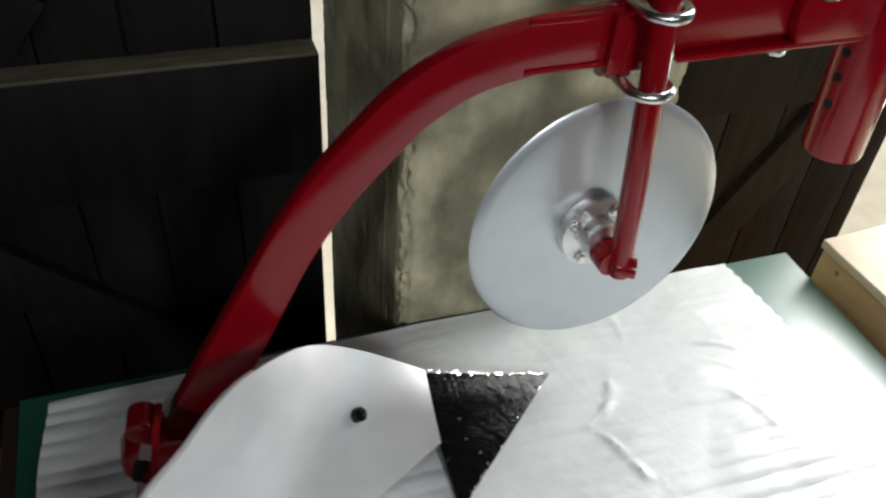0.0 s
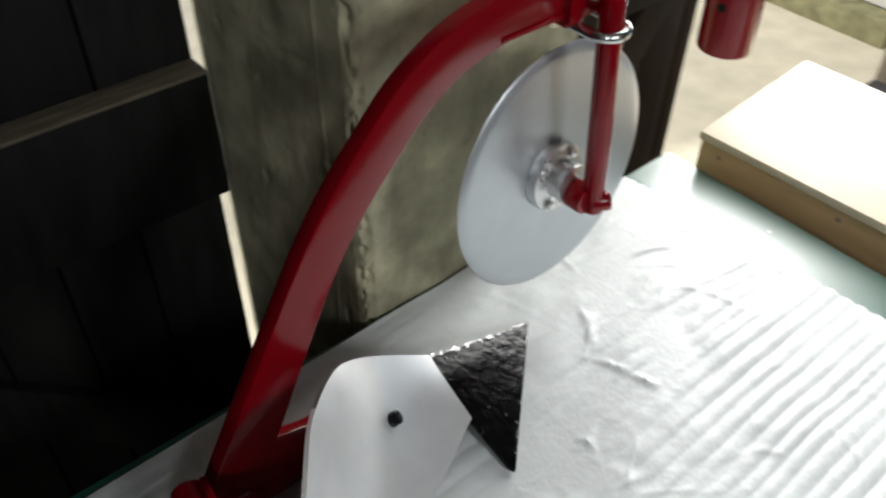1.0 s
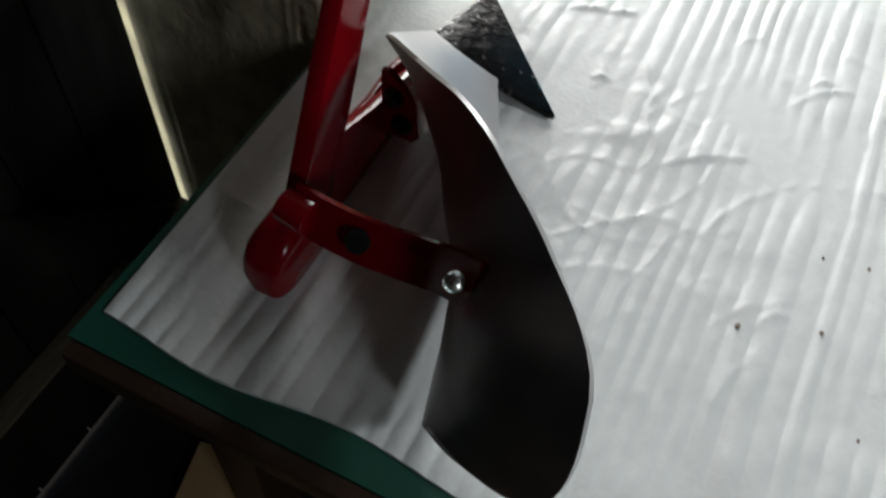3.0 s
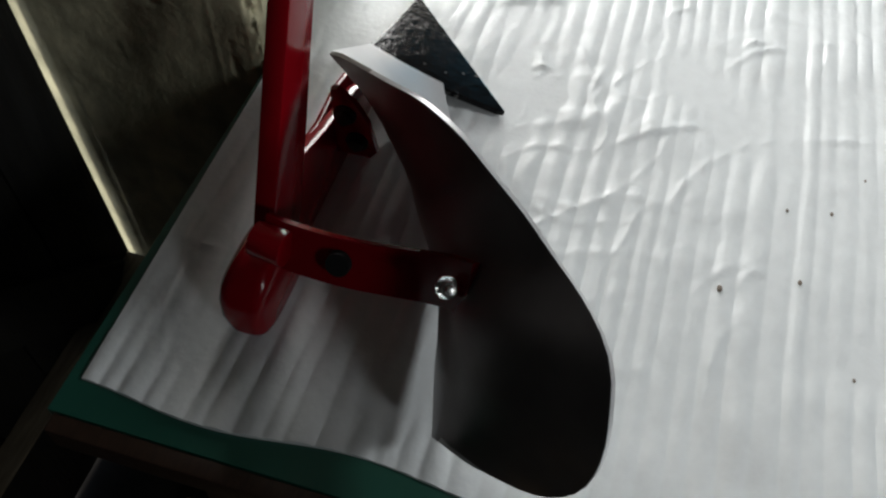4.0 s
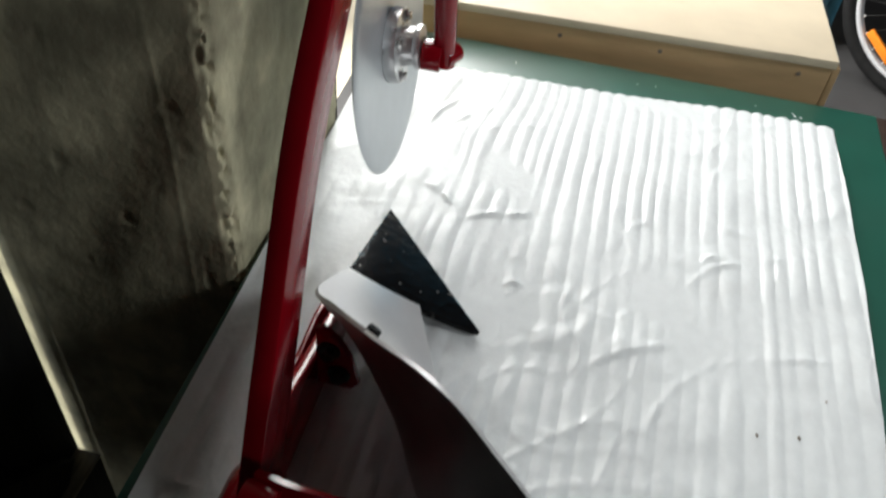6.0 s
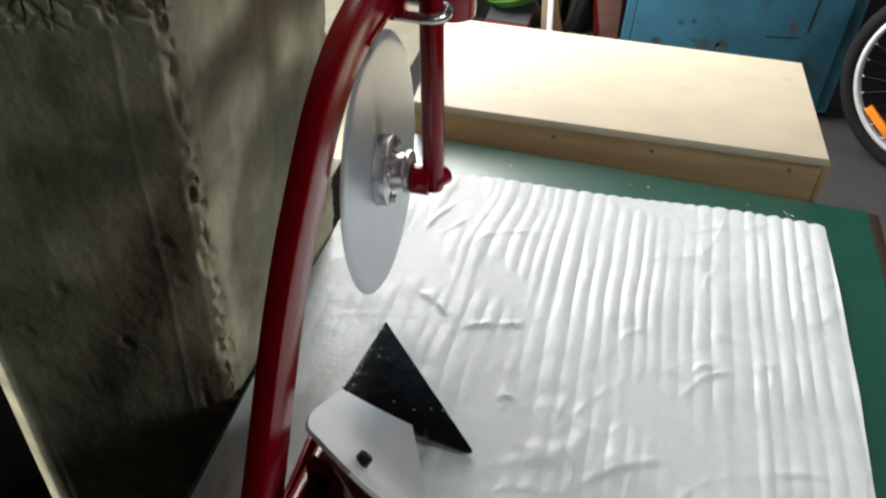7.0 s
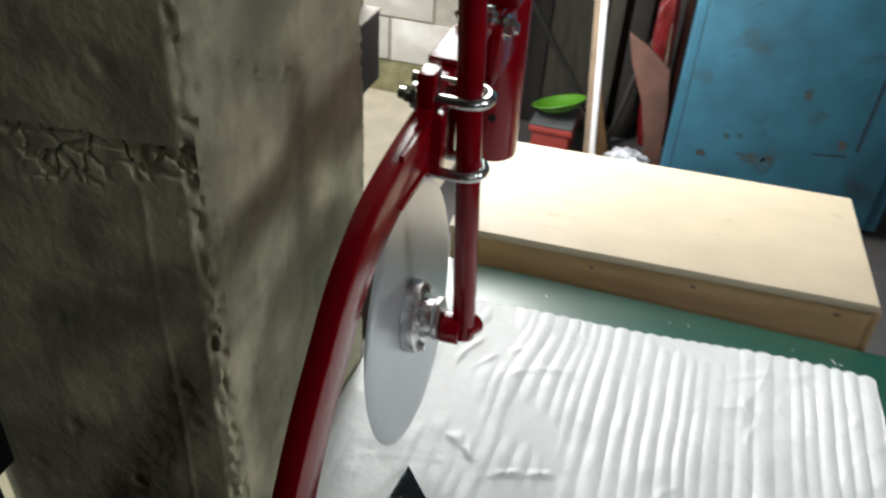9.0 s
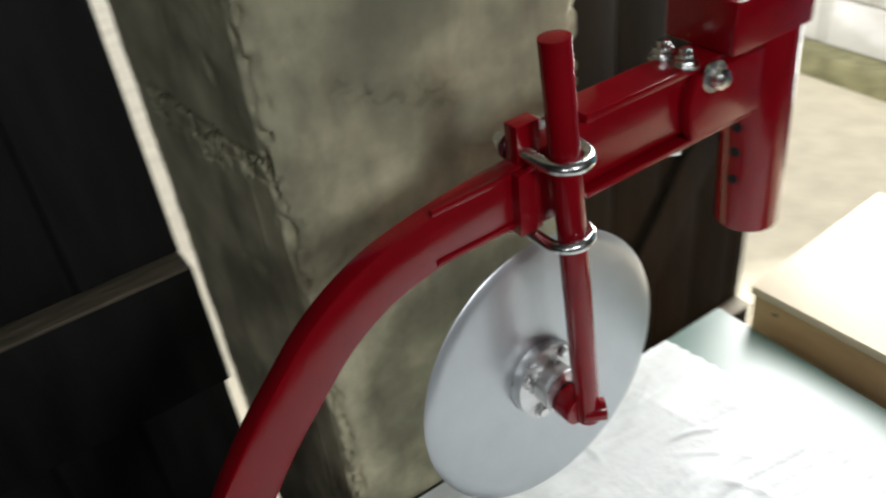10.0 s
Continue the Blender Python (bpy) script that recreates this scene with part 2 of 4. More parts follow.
def finish(name, bm, mat, smooth=True):
    bmesh.ops.recalc_face_normals(bm, faces=bm.faces)
    mesh = bpy.data.meshes.new(name)
    bm.to_mesh(mesh)
    bm.free()
    mesh.materials.append(mat)
    if smooth:
        mesh.shade_smooth()
        mesh.set_sharp_from_angle(angle=radians(38))
    return mesh


def part(name, bm, mat, parent, label="", smooth=True):
    ob = new(name, finish(name, bm, mat, smooth))
    if parent is not None:
        ob.parent = parent
        ob.matrix_parent_inverse = parent.matrix_world.inverted()
    return tagged(ob, label)


def thing(name, place, label, category, group="", kind=""):
    ob = new(name)
    ob.empty_display_size = 0.05
    ob.location = place
    ob.matrix_world = Matrix.Translation(place)
    return tagged(ob, label, category, group, kind)


def solid(name, bm, mat, label, category, kind="", smooth=True, group=""):
    return tagged(new(name, finish(name, bm, mat, smooth)), label, category, group, kind)


def spline(points, steps):
    """A smooth line through points."""
    pts = [Vector(p) for p in points]
    pts = [2 * pts[0] - pts[1], *pts, 2 * pts[-1] - pts[-2]]
    out = []
    for i in range(1, len(pts) - 2):
        a, b, c, d = pts[i - 1:i + 3]
        for k in range(steps):
            t = k / steps
            out.append(0.5 * (2 * b + (c - a) * t + (2 * a - 5 * b + 4 * c - d) * t * t + (3 * b - a - 3 * c + d) * t ** 3))
    return out + [pts[-2]]


def along(points, s):
    """The point at the share s of a line's length."""
    lengths = [0.0]
    for a, b in zip(points[:-1], points[1:]):
        lengths.append(lengths[-1] + (b - a).length)
    want = s * lengths[-1]
    for i in range(len(points) - 1):
        if want <= lengths[i + 1] or i == len(points) - 2:
            k = (want - lengths[i]) / max(1e-9, lengths[i + 1] - lengths[i])
            return points[i].lerp(points[i + 1], k)


def hex_bolt(parent, place, way, size, name="bolt", shank=0.0, label="", mat=None):
    """A hexagon head on a washer, with a stub of thread."""
    p, w = Vector(place), Vector(way).normalized()
    bm = bm_new()
    add_rod(bm, p - w * 0.001, p + w * 0.002, size * 0.72, seg=24)
    add_rod(bm, p + w * 0.002, p + w * (0.002 + size * 0.42), size * 0.5, seg=6, bevel=0.0008)
    if shank:
        add_rod(bm, p, p + w * (0.002 + size * 0.42 + shank), size * 0.3, seg=16, bevel=0.0006)
    return part(name, bm, mat or CHROME, parent, label)


# ---- setting: floor, yard, walls, ceiling ----
TABLE, SHEET = 0.75, 0.7525


def setting():
    bm = bm_new()
    add_box(bm, (1.35, -2.6, -0.1), (3.4, 1.16, 0.0))
    solid("floor", bm, FLOOR, "grey concrete floor of the shed", "floor", "structure", False)
    # this stretch of floor is coloured far darker than the concrete slab
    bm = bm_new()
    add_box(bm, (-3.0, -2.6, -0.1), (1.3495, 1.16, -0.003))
    solid("floor_earth", bm, DARKFLOOR, "near-black floor under and beside the table", "floor", "structure", False)
    bm = bm_new()
    add_box(bm, (-60, 1.162, -0.14), (60, 80, -0.004))
    solid("ground", bm, YARD, "pale sunlit concrete yard outside the gate", "ground", "structure", False)
    # ceiling added out of view; its overhang holds the sun off the room
    bm = bm_new()
    add_box(bm, (-3.15, -2.6, 3.501), (3.4, 1.5, 3.6))
    solid("ceiling", bm, PLASTER, "added dark ceiling, out of view", "ceiling", "structure", False)
    # west wall added out of view to enclose the light
    bm = bm_new()
    add_box(bm, (-3.15, -2.6, 0), (-3.0, 1.3, 3.5))
    solid("wall_west", bm, PLASTER, "added dark wall, out of view", "wall", "structure", False)
    bm = bm_new()
    add_box(bm, (3.1, -2.6, 0), (3.25, 1.16, 3.5))
    solid("wall_east", bm, PLASTER, "grey plastered end wall behind stored things", "wall", "structure", False)
    # the front wall behind the camera, with its window opening
    bm = bm_new()
    add_box(bm, (-3.0, -2.6, 0), (3.1, -2.45, 2.25))
    add_box(bm, (-3.0, -2.6, 3.25), (3.1, -2.45, 3.5))
    add_box(bm, (-3.0, -2.6, 2.25), (-2.38, -2.45, 3.25))
    add_box(bm, (-2.38, -2.6, 2.9), (-1.72, -2.45, 3.25))
    add_box(bm, (-1.72, -2.6, 2.25), (-0.02, -2.45, 3.25))
    add_box(bm, (-0.02, -2.6, 2.25), (0.7, -2.45, 2.5))
    add_box(bm, (0.7, -2.6, 2.25), (3.1, -2.45, 3.25))
    solid("wall_south", bm, PLASTER, "grey plastered wall with two window openings", "wall", "structure", False)
    # lintel over the gateway and the jamb at its far side
    bm = bm_new()
    add_box(bm, (-3.0, 1.02, 2.2), (1.412, 1.16, 3.5))
    add_box(bm, (1.4122, 1.02, 3.2), (3.1, 1.16, 3.5))
    solid("wall_north", bm, PLASTER, "plastered wall over the wooden gate", "wall", "structure", False)
    bm = bm_new()
    add_box(bm, (2.79, 1.1, 0), (2.84, 1.16, 3.199), 0.006)
    solid("trim_jamb", bm, JAMB, "weathered grey-brown wooden gate jamb", "jamb", "structure")


def pillar():
    """A concrete pillar with worn corners, uneven faces and crumbled joints."""
    foot = [(0.292, 0.797), (0.641, 0.789), (0.65, 1.15), (0.281, 1.15), (0.262, 1.088)]
    ring = []
    for i in range(5):
        a, b = Vector((*foot[i], 0)), Vector((*foot[(i + 1) % 5], 0))
        steps = (90, 40, 12, 16, 120)[i]
        ring += [(a.lerp(b, k / steps), i, min(k, steps - k) * (b - a).length / steps) for k in range(steps)]
    centre = Vector((0.46, 1.0, 0))
    heights = [0.0, 0.2, 0.4, 0.55] + [0.65 + 0.004 * k for k in range(138)] + [1.201 + 0.002 * k for k in range(45)] + [1.292 + 0.004 * k for k in range(70)] + [1.6, 1.75, 2.0, 2.3, 2.6]
    rows = []
    for z in heights:
        row = []
        for p, side, corner in ring:
            q = Vector((p.x, p.y, z))
            out = (Vector((p.x, p.y, 0)) - centre).normalized()
            off = 0.003 * noise.noise(q * 5) + 0.0008 * noise.noise(q * 14) + 0.0003 * noise.noise(q * 60)
            # pits, and trowel marks that run up the faces
            pit = noise.noise(q * 34 + Vector((7, 3, 1)))
            off -= 0.004 * max(0.0, pit - 0.5) * 2.4
            off += 0.0004 * noise.noise(Vector((p.x * 35, p.y * 35, z * 2.5)))
            near = max(0.0, 1 - corner / 0.016)
            off -= near * (0.004 + 0.018 * max(0.0, noise.noise(q * 30)) + 0.018 * max(0.0, noise.noise(q * 75)))
            # crumbled casting joint on the side face and patches on the front
            if side == 4:
                z0 = 1.264 + 0.009 * noise.noise(q * 13) + 0.005 * noise.noise(q * 45)
                band = 0.0
                # a shallow ridge left between two shutter boards
                if z < z0 - 0.02:
                    off += 0.0009 * math.exp(-((p.y - 0.856 - 0.004 * noise.noise(q * 6)) / 0.0035) ** 2)
                if z0 - 0.06 < z < z0 + 0.004:
                    fade = max(0.0, min(1.0, (z - z0 + 0.052) / 0.05 + 1.1 * noise.noise(q * 15)))
                    near1, near2 = noise.voronoi(q * 40 + 0.6 * noise.noise_vector(q * 36))[0][:2]
                    patch = max(0.0, min(1.0, 0.75 + 1.6 * noise.noise(q * 21 + Vector((2, 9, 4)))))
                    off -= fade * (0.0015 + 0.017 * patch * max(0.0, 1 - (near2 - near1) / 0.13)) - 0.003 * fade * noise.noise(q * 48)
                    if z > z0 - 0.005:
                        off -= 0.006 * max(0.0, noise.noise(q * 23) + 0.35)
            elif side == 0:
                z0 = 1.27 + 0.22 * (0.46 - p.x) + 0.03 * noise.noise(q * 7)
                band = 0.9 * max(0.0, 1 - abs(z - z0) / 0.03) * max(0.0, 0.25 + noise.noise(q * 9))
                band += 0.6 * max(0.0, 1 - abs(p.x - 0.32) / 0.03) * max(0.0, 0.1 + noise.noise(q * 10)) * (z > 1.1)
            else:
                band = 0.0
            if band:
                crack = max(0.0, 1 - abs(noise.noise(q * 40)) * 6) + 0.7 * max(0.0, 1 - abs(noise.noise(q * 38 + Vector((5, 5, 5)))) * 6)
                off += band * (0.008 * noise.noise(q * 44) + 0.008 * noise.noise(q * 20) - 0.012 * crack)
            if p.y > 1.06:
                off *= max(0.15, 1 - (p.y - 1.06) / 0.03)
            row.append(q + out * off)
        rows.append(row + row[:1])
    bm = bm_new()
    add_sheet(bm, rows)
    bmesh.ops.remove_doubles(bm, verts=bm.verts, dist=1e-6)
    solid("pillar", bm, CONCRETE, "stained concrete pillar with crumbling joints between the gate leaves", "pillar", "structure")


def gate_leaf(name, x0, x1, y, rail, wood, seed, label, brace, reach=0.0):
    """A leaf of upright planks with a wide rail and a slanting brace on its inner side."""
    rng = random.Random(seed)
    leaf = thing(name, ((x0 + x1) / 2, y, 0), label, "gate", kind="structure")
    x = x0
    planks = []
    while x < x1 - 0.02:
        w = min(rng.uniform(0.09, 0.125), x1 - x)
        if x1 - x - w < 0.04:
            w = x1 - x
        planks.append((x, w))
        x += w
    for x, w in planks:
        bm = bm_new()
        add_box(bm, (x + 0.002, y, 0.035), (x + w - 0.002, y + 0.02, 2.185), 0.002)
        part("plank", bm, wood, leaf)
    # added unseen board that blocks daylight leaking between the planks
    bm = bm_new()
    add_box(bm, (x0, y + 0.0202, 0.03), (x1 - 0.04, y + 0.026, 2.19))
    part("backing", bm, wood, leaf)
    for z0, z1 in rail:
        bm = bm_new()
        add_box(bm, (x0, y - 0.038, z0), (x1 - 0.004 + (reach if z0 == rail[0][0] else 0.0), y - 0.0005, z1), 0.003)
        part("rail", bm, wood, leaf)
        # paler cap puts both dust and the rail's lit top into colour
        bm = bm_new()
        add_box(bm, (x0, y - 0.042, z1), (x1 - 0.006 + (reach if z0 == rail[0][0] else 0.0), y - 0.001, z1 + 0.006), 0.002)
        part("rail_cap", bm, RAILWOOD, leaf, "dusty top edge coloured paler as if lit")
    for (ax, az), (bx, bz) in brace:
        d = Vector((bx - ax, 0, bz - az))
        n = Vector((-d.z, 0, d.x)).normalized() * 0.045
        bm = bm_new()
        add_prism(bm, [(ax - n.x, az - n.z), (bx - n.x, bz - n.z), (bx + n.x, bz + n.z), (ax + n.x, az + n.z)], "y", y - 0.024, y - 0.0005, 0.002)
        part("brace", bm, wood, leaf)
    return leaf


setting()
pillar()
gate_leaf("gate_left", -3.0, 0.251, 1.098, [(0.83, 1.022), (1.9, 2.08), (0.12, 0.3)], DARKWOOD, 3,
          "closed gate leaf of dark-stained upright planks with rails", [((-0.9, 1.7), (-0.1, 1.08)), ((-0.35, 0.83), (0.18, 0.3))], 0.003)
gate_leaf("gate_right", 0.656, 1.41, 1.098, [(0.825, 0.98), (1.9, 2.08), (0.12, 0.3)], BROWNWOOD, 5,
          "gate leaf of weathered brown planks beside the open gateway", [((0.86, 0.24), (1.27, 0.87))])


def yard_wall():
    """Whitewashed blocks on a mossy kerb at the far side of the yard."""
    bm = bm_new()
    add_box(bm, (3.02, 1.25, -0.02), (3.3, 9.0, 0.1), 0.02)
    solid("kerb", bm, MOSS, "mossy concrete kerb at the foot of the yard wall", "kerb", "structure")
    wall = thing("yard_wall", (3.2, 4, 0.1), "wall of whitewashed concrete blocks across the yard", "wall", kind="structure")
    bm = bm_new()
    add_box(bm, (3.125, 1.25, 0.1), (3.275, 9.0, 2.3))
    part("mortar", bm, MORTAR, wall, "grey mortar")
    shared = None
    for row in range(8):
        for k in range(10):
            y = 1.26 + k * 0.4 + (0.2 if row % 2 else 0)
            if shared is None:
                bm = bm_new()
                add_box(bm, (0, 0, 0), (0.18, 0.388, 0.188), 0.006)
                shared = finish("block", bm, BLOCK)
            ob = new("block", shared)
            ob.location = (3.112, y, 0.106 + row * 0.2)
            ob.parent = wall
            ob.matrix_parent_inverse = wall.matrix_world.inverted()


yard_wall()


# ---- the table and its foam sheet ----
def table():
    t = thing("work_table", (0.37, 0.38, 0), "work table with a green painted top and brown wooden edge", "table")
    x0, x1, y0, y1 = -0.2, 0.915, -0.04, 0.7875
    bm = bm_new()
    add_prism(bm, [(x0 + 0.018, y0 + 0.018), (x1, y0 + 0.018), (x1, y1 - 0.001), (x0 + 0.018, y1 + 0.006)], "z", 0.725, TABLE, 0.001)
    part("tabletop", bm, GREEN, t)
    for a, b in (((x0, y0, 0.715), (x1, y0 + 0.0175, 0.7485)), 
                 ((x0, y0 + 0.0178, 0.715), (x0 + 0.0175, y1, 0.7485))):
        bm = bm_new()
        add_box(bm, a, b, 0.003)
        part("edge_strip", bm, TRIM, t, "worn brown wooden edge")
    for a, b in (((x0 + 0.05, y0 + 0.05, 0.62), (x1 - 0.05, y0 + 0.075, 0.7245)), ((x0 + 0.05, y1 - 0.075, 0.62), (x1 - 0.05, y1 - 0.05, 0.7245))):
        bm = bm_new()
        add_box(bm, a, b, 0.003)
        part("apron", bm, TRIM, t)
    for x in (x0 + 0.05, x1 - 0.11):
        for y in (y0 + 0.076, y1 - 0.136):
            bm = bm_new()
            add_box(bm, (x, y, 0), (x + 0.06, y + 0.06, 0.7245), 0.004)
            part("leg", bm, TRIM, t)
    # paint scratched off the top beside the foam
    for x, y, turn, long in ((0.872, 0.11, 30, 0.011), (0.868, 0.1, 75, 0.006), (0.875, 0.36, 50, 0.004), (0.878, 0.33, 10, 0.005), (0.87, 0.56, 20, 0.005), (0.877, 0.17, 110, 0.004)):
        bm = bm_new()
        add_box(bm, (-long / 2, -0.0008, 0), (long / 2, 0.0008, 0.0004), 0.0, pose(x, y, TABLE + 0.0001, 0, 0, turn))
        part("scratch", bm, WHITEPAINT, t, "pale scratch in the paint")


def rib_lines():
    rng, y, out = random.Random(11), 0.03, []
    while y < 0.82:
        w = rng.uniform(0.017, 0.027)
        out.append((y, y + w, rng.uniform(0.5, 1.1)))
        y += w
    return out


RIBS = rib_lines()


def foam_height(x, y):
    """Uneven ribs along the sheet with dents, folds, pressed facets and creases."""
    q = Vector((x, y, 0))
    corner = max(0.0, min(1.0, (x - 0.33) / 0.2)) * max(0.0, min(1.0, (y - 0.42) / 0.2))
    w = y + corner * (0.1 * (x - 0.5) + 0.02 * noise.noise(Vector((x * 7, y * 7, 3)))) + 0.005 * noise.noise(Vector((x * 3.5, y * 3, 1.7))) + 0.002 * noise.noise(Vector((x * 11, y * 9, 4.1)))
    h = 0.0
    for a, b, high in RIBS:
        if a <= w < b:
            t = (w - a) / (b - a)
            h = 0.0027 * high * (4 * t * (1 - t)) ** 0.95
            break
    press = 0.75 + 0.9 * noise.noise(Vector((x * 4, y * 6, 5))) + 0.5 * noise.noise(Vector((x * 13, y * 13, 2)))
    h *= (1 - 0.65 * corner) * max(0.5, min(1.0, press)) * (1 + 0.45 * max(0.0, min(1.0, (x - 0.3) / 0.3)) + 0.5 * max(0.0, min(1.0, (0.15 - x) / 0.15)))
    h += corner * 0.005 * noise.noise(Vector((x * 9 + y * 3, y * 14 - x * 5, 8)))
    h += 0.0024 * noise.fractal(Vector((x * 9, y * 7, 12)), 1.0, 2.0, 2)
    h += 0.003 * max(0.0, noise.noise(Vector((x * 5, y * 8, 9)))) + 0.0008 * noise.fractal(q * 30, 1.0, 2.0, 3)
    for k, (sx, sy, off) in enumerate(((6, 9, 3.3), (9, 5, 7.1), (13, 12, 1.9))):
        ridge = 1 - abs(noise.noise(Vector((x * sx + y * 4, y * sy - x * 3, off)))) * (22 - 2 * k)
        where = noise.noise(Vector((x * 3.1, y * 3.7, off + 20))) + 0.05
        if ridge > 0 and where > 0:
            h += 0.0024 * ridge * where
    for fx, fy, bx, by, high in FOLDS:
        d = Vector((bx - fx, by - fy))
        s = max(0.0, min(1.0, ((x - fx) * d.x + (y - fy) * d.y) / d.length_squared))
        bow = 0.008 * math.sin(math.pi * s)
        n = Vector((-d.y, d.x)).normalized()
        gap = math.hypot(x - fx - s * d.x - bow * n.x, y - fy - s * d.y - bow * n.y)
        if gap < 0.025:
            h += 0.6 * high * (1 + noise.noise(Vector((x * 40, y * 40, 6)))) * math.exp(-(gap / 0.004) ** 2) * math.sin(math.pi * min(1, s * 0.85 + 0.1))
    # facets pressed in on one side
    for (ax, ay), (bx, by), (cx, cy), deep in FACETS:
        whole = (bx - ax) * (cy - ay) - (cx - ax) * (by - ay)
        u = ((x - ax) * (cy - ay) - (cx - ax) * (y - ay)) / whole
        v = ((bx - ax) * (y - ay) - (x - ax) * (by - ay)) / whole
        if u > 0 and v > 0 and u + v < 1:
            h += deep * min(1.0, 5 * min(u, v)) * (1 - u - v)
    return max(h, 0.0004)


FOLDS = [(0.524, 0.626, 0.468, 0.568, 0.004), (0.468, 0.568, 0.504, 0.464, 0.0035), (0.526, 0.631, 0.481, 0.564, 0.003), (0.525, 0.453, 0.481, 0.56, 0.0025),
         (0.644, 0.658, 0.743, 0.619, 0.004), (0.667, 0.571, 0.70, 0.48, 0.004), (0.365, 0.495, 0.372, 0.458, 0.004), (0.345, 0.492, 0.365, 0.45, 0.003),
         (0.266, 0.383, 0.334, 0.277, 0.003), (0.204, 0.305, 0.293, 0.258, 0.0035), (0.293, 0.258, 0.335, 0.193, 0.0025), (0.335, 0.193, 0.359, 0.061, 0.0025),
         (0.443, 0.261, 0.494, 0.202, 0.004), (0.474, 0.255, 0.498, 0.219, 0.003), (0.488, 0.209, 0.529, 0.094, 0.0025), (0.326, 0.412, 0.4, 0.399, 0.003),
         (0.606, 0.401, 0.668, 0.392, 0.003), (0.12, 0.23, 0.15, 0.2, 0.004), (0.1, 0.27, 0.16, 0.21, 0.0025), (-0.02, 0.25, 0.1, 0.22, 0.003), (0.02, 0.7, 0.03, 0.78, 0.003),
         (0.634, 0.238, 0.696, 0.218, 0.003), (0.696, 0.218, 0.738, 0.244, 0.003), (0.499, 0.353, 0.544, 0.309, 0.003), (0.655, 0.633, 0.737, 0.553, 0.003)]
FACETS = [((0.332, 0.35), (0.266, 0.383), (0.334, 0.277), 0.004), ((0.4, 0.399), (0.358, 0.49), (0.326, 0.412), 0.003), ((0.313, 0.482), (0.332, 0.35), (0.27, 0.4), 0.003),
          ((0.372, 0.458), (0.345, 0.495), (0.42, 0.5), 0.004), ((0.498, 0.219), (0.443, 0.261), (0.53, 0.25), 0.003), ((0.526, 0.631), (0.481, 0.564), (0.56, 0.58), 0.003)]


def foam_sheet():
    rows = []
    nx, ny = 210, 330
    for i in range(nx + 1):
        u = i / nx
        row = []
        for j in range(ny + 1):
            v = j / ny
            y = 0.05 + (0.729 + 0.007 * min(1.0, u * 2.2)) * v + 0.004 * math.sin(u * 7) * (1 - v)
            x0 = -0.148 - 0.006 * math.sin(v * 17) - 0.006 * v
            x1 = 0.848 - 0.05 * v ** 1.5 + 0.004 * math.sin(v * 9)
            rib = next(((y - a) / (b - a) for a, b, high in RIBS if a <= y < b), 0.5)
            x = x0 + (x1 + 0.0035 * rib * (1 - rib) * 4 - x0) * u
            row.append((x, y, SHEET + foam_height(x, y)))
        rows.append(row)
    bm = bm_new()
    add_sheet(bm, rows)
    edge = [e for e in bm.edges if e.is_boundary]
    low = bmesh.ops.extrude_edge_only(bm, edges=edge)["geom"]
    for v in low:
        if isinstance(v, bmesh.types.BMVert):
            v.co.z = TABLE + 0.0004
    sheet = solid("foam_sheet", bm, FOAM, "creased sheet of ribbed white packing foam on the table", "foam sheet")
    for k, (x, y, r) in enumerate([(0.243, 0.143, 0.0022), (0.143, 0.172, 0.0025), (0.113, 0.246, 0.0033), (0.233, 0.188, 0.002), (0.05, 0.12, 0.0018), (0.3, 0.11, 0.0016)]):
        bm = bm_new()
        bmesh.ops.create_icosphere(bm, subdivisions=2, radius=r)
        for v in bm.verts:
            v.co = Vector((x, y, SHEET + foam_height(x, y) + r * 0.3)) + Vector((v.co.x * 1.3, v.co.y * 0.8, v.co.z * 0.4))
        part("dirt_speck", bm, SPECK, sheet)


table()
foam_sheet()


# ---- the plough ----
PY0, PY1 = 0.642, 0.662
plough = thing("plough", (0.25, 0.65, SHEET), "red mouldboard plough with a silver mouldboard, black share and disc coulter", "plough")


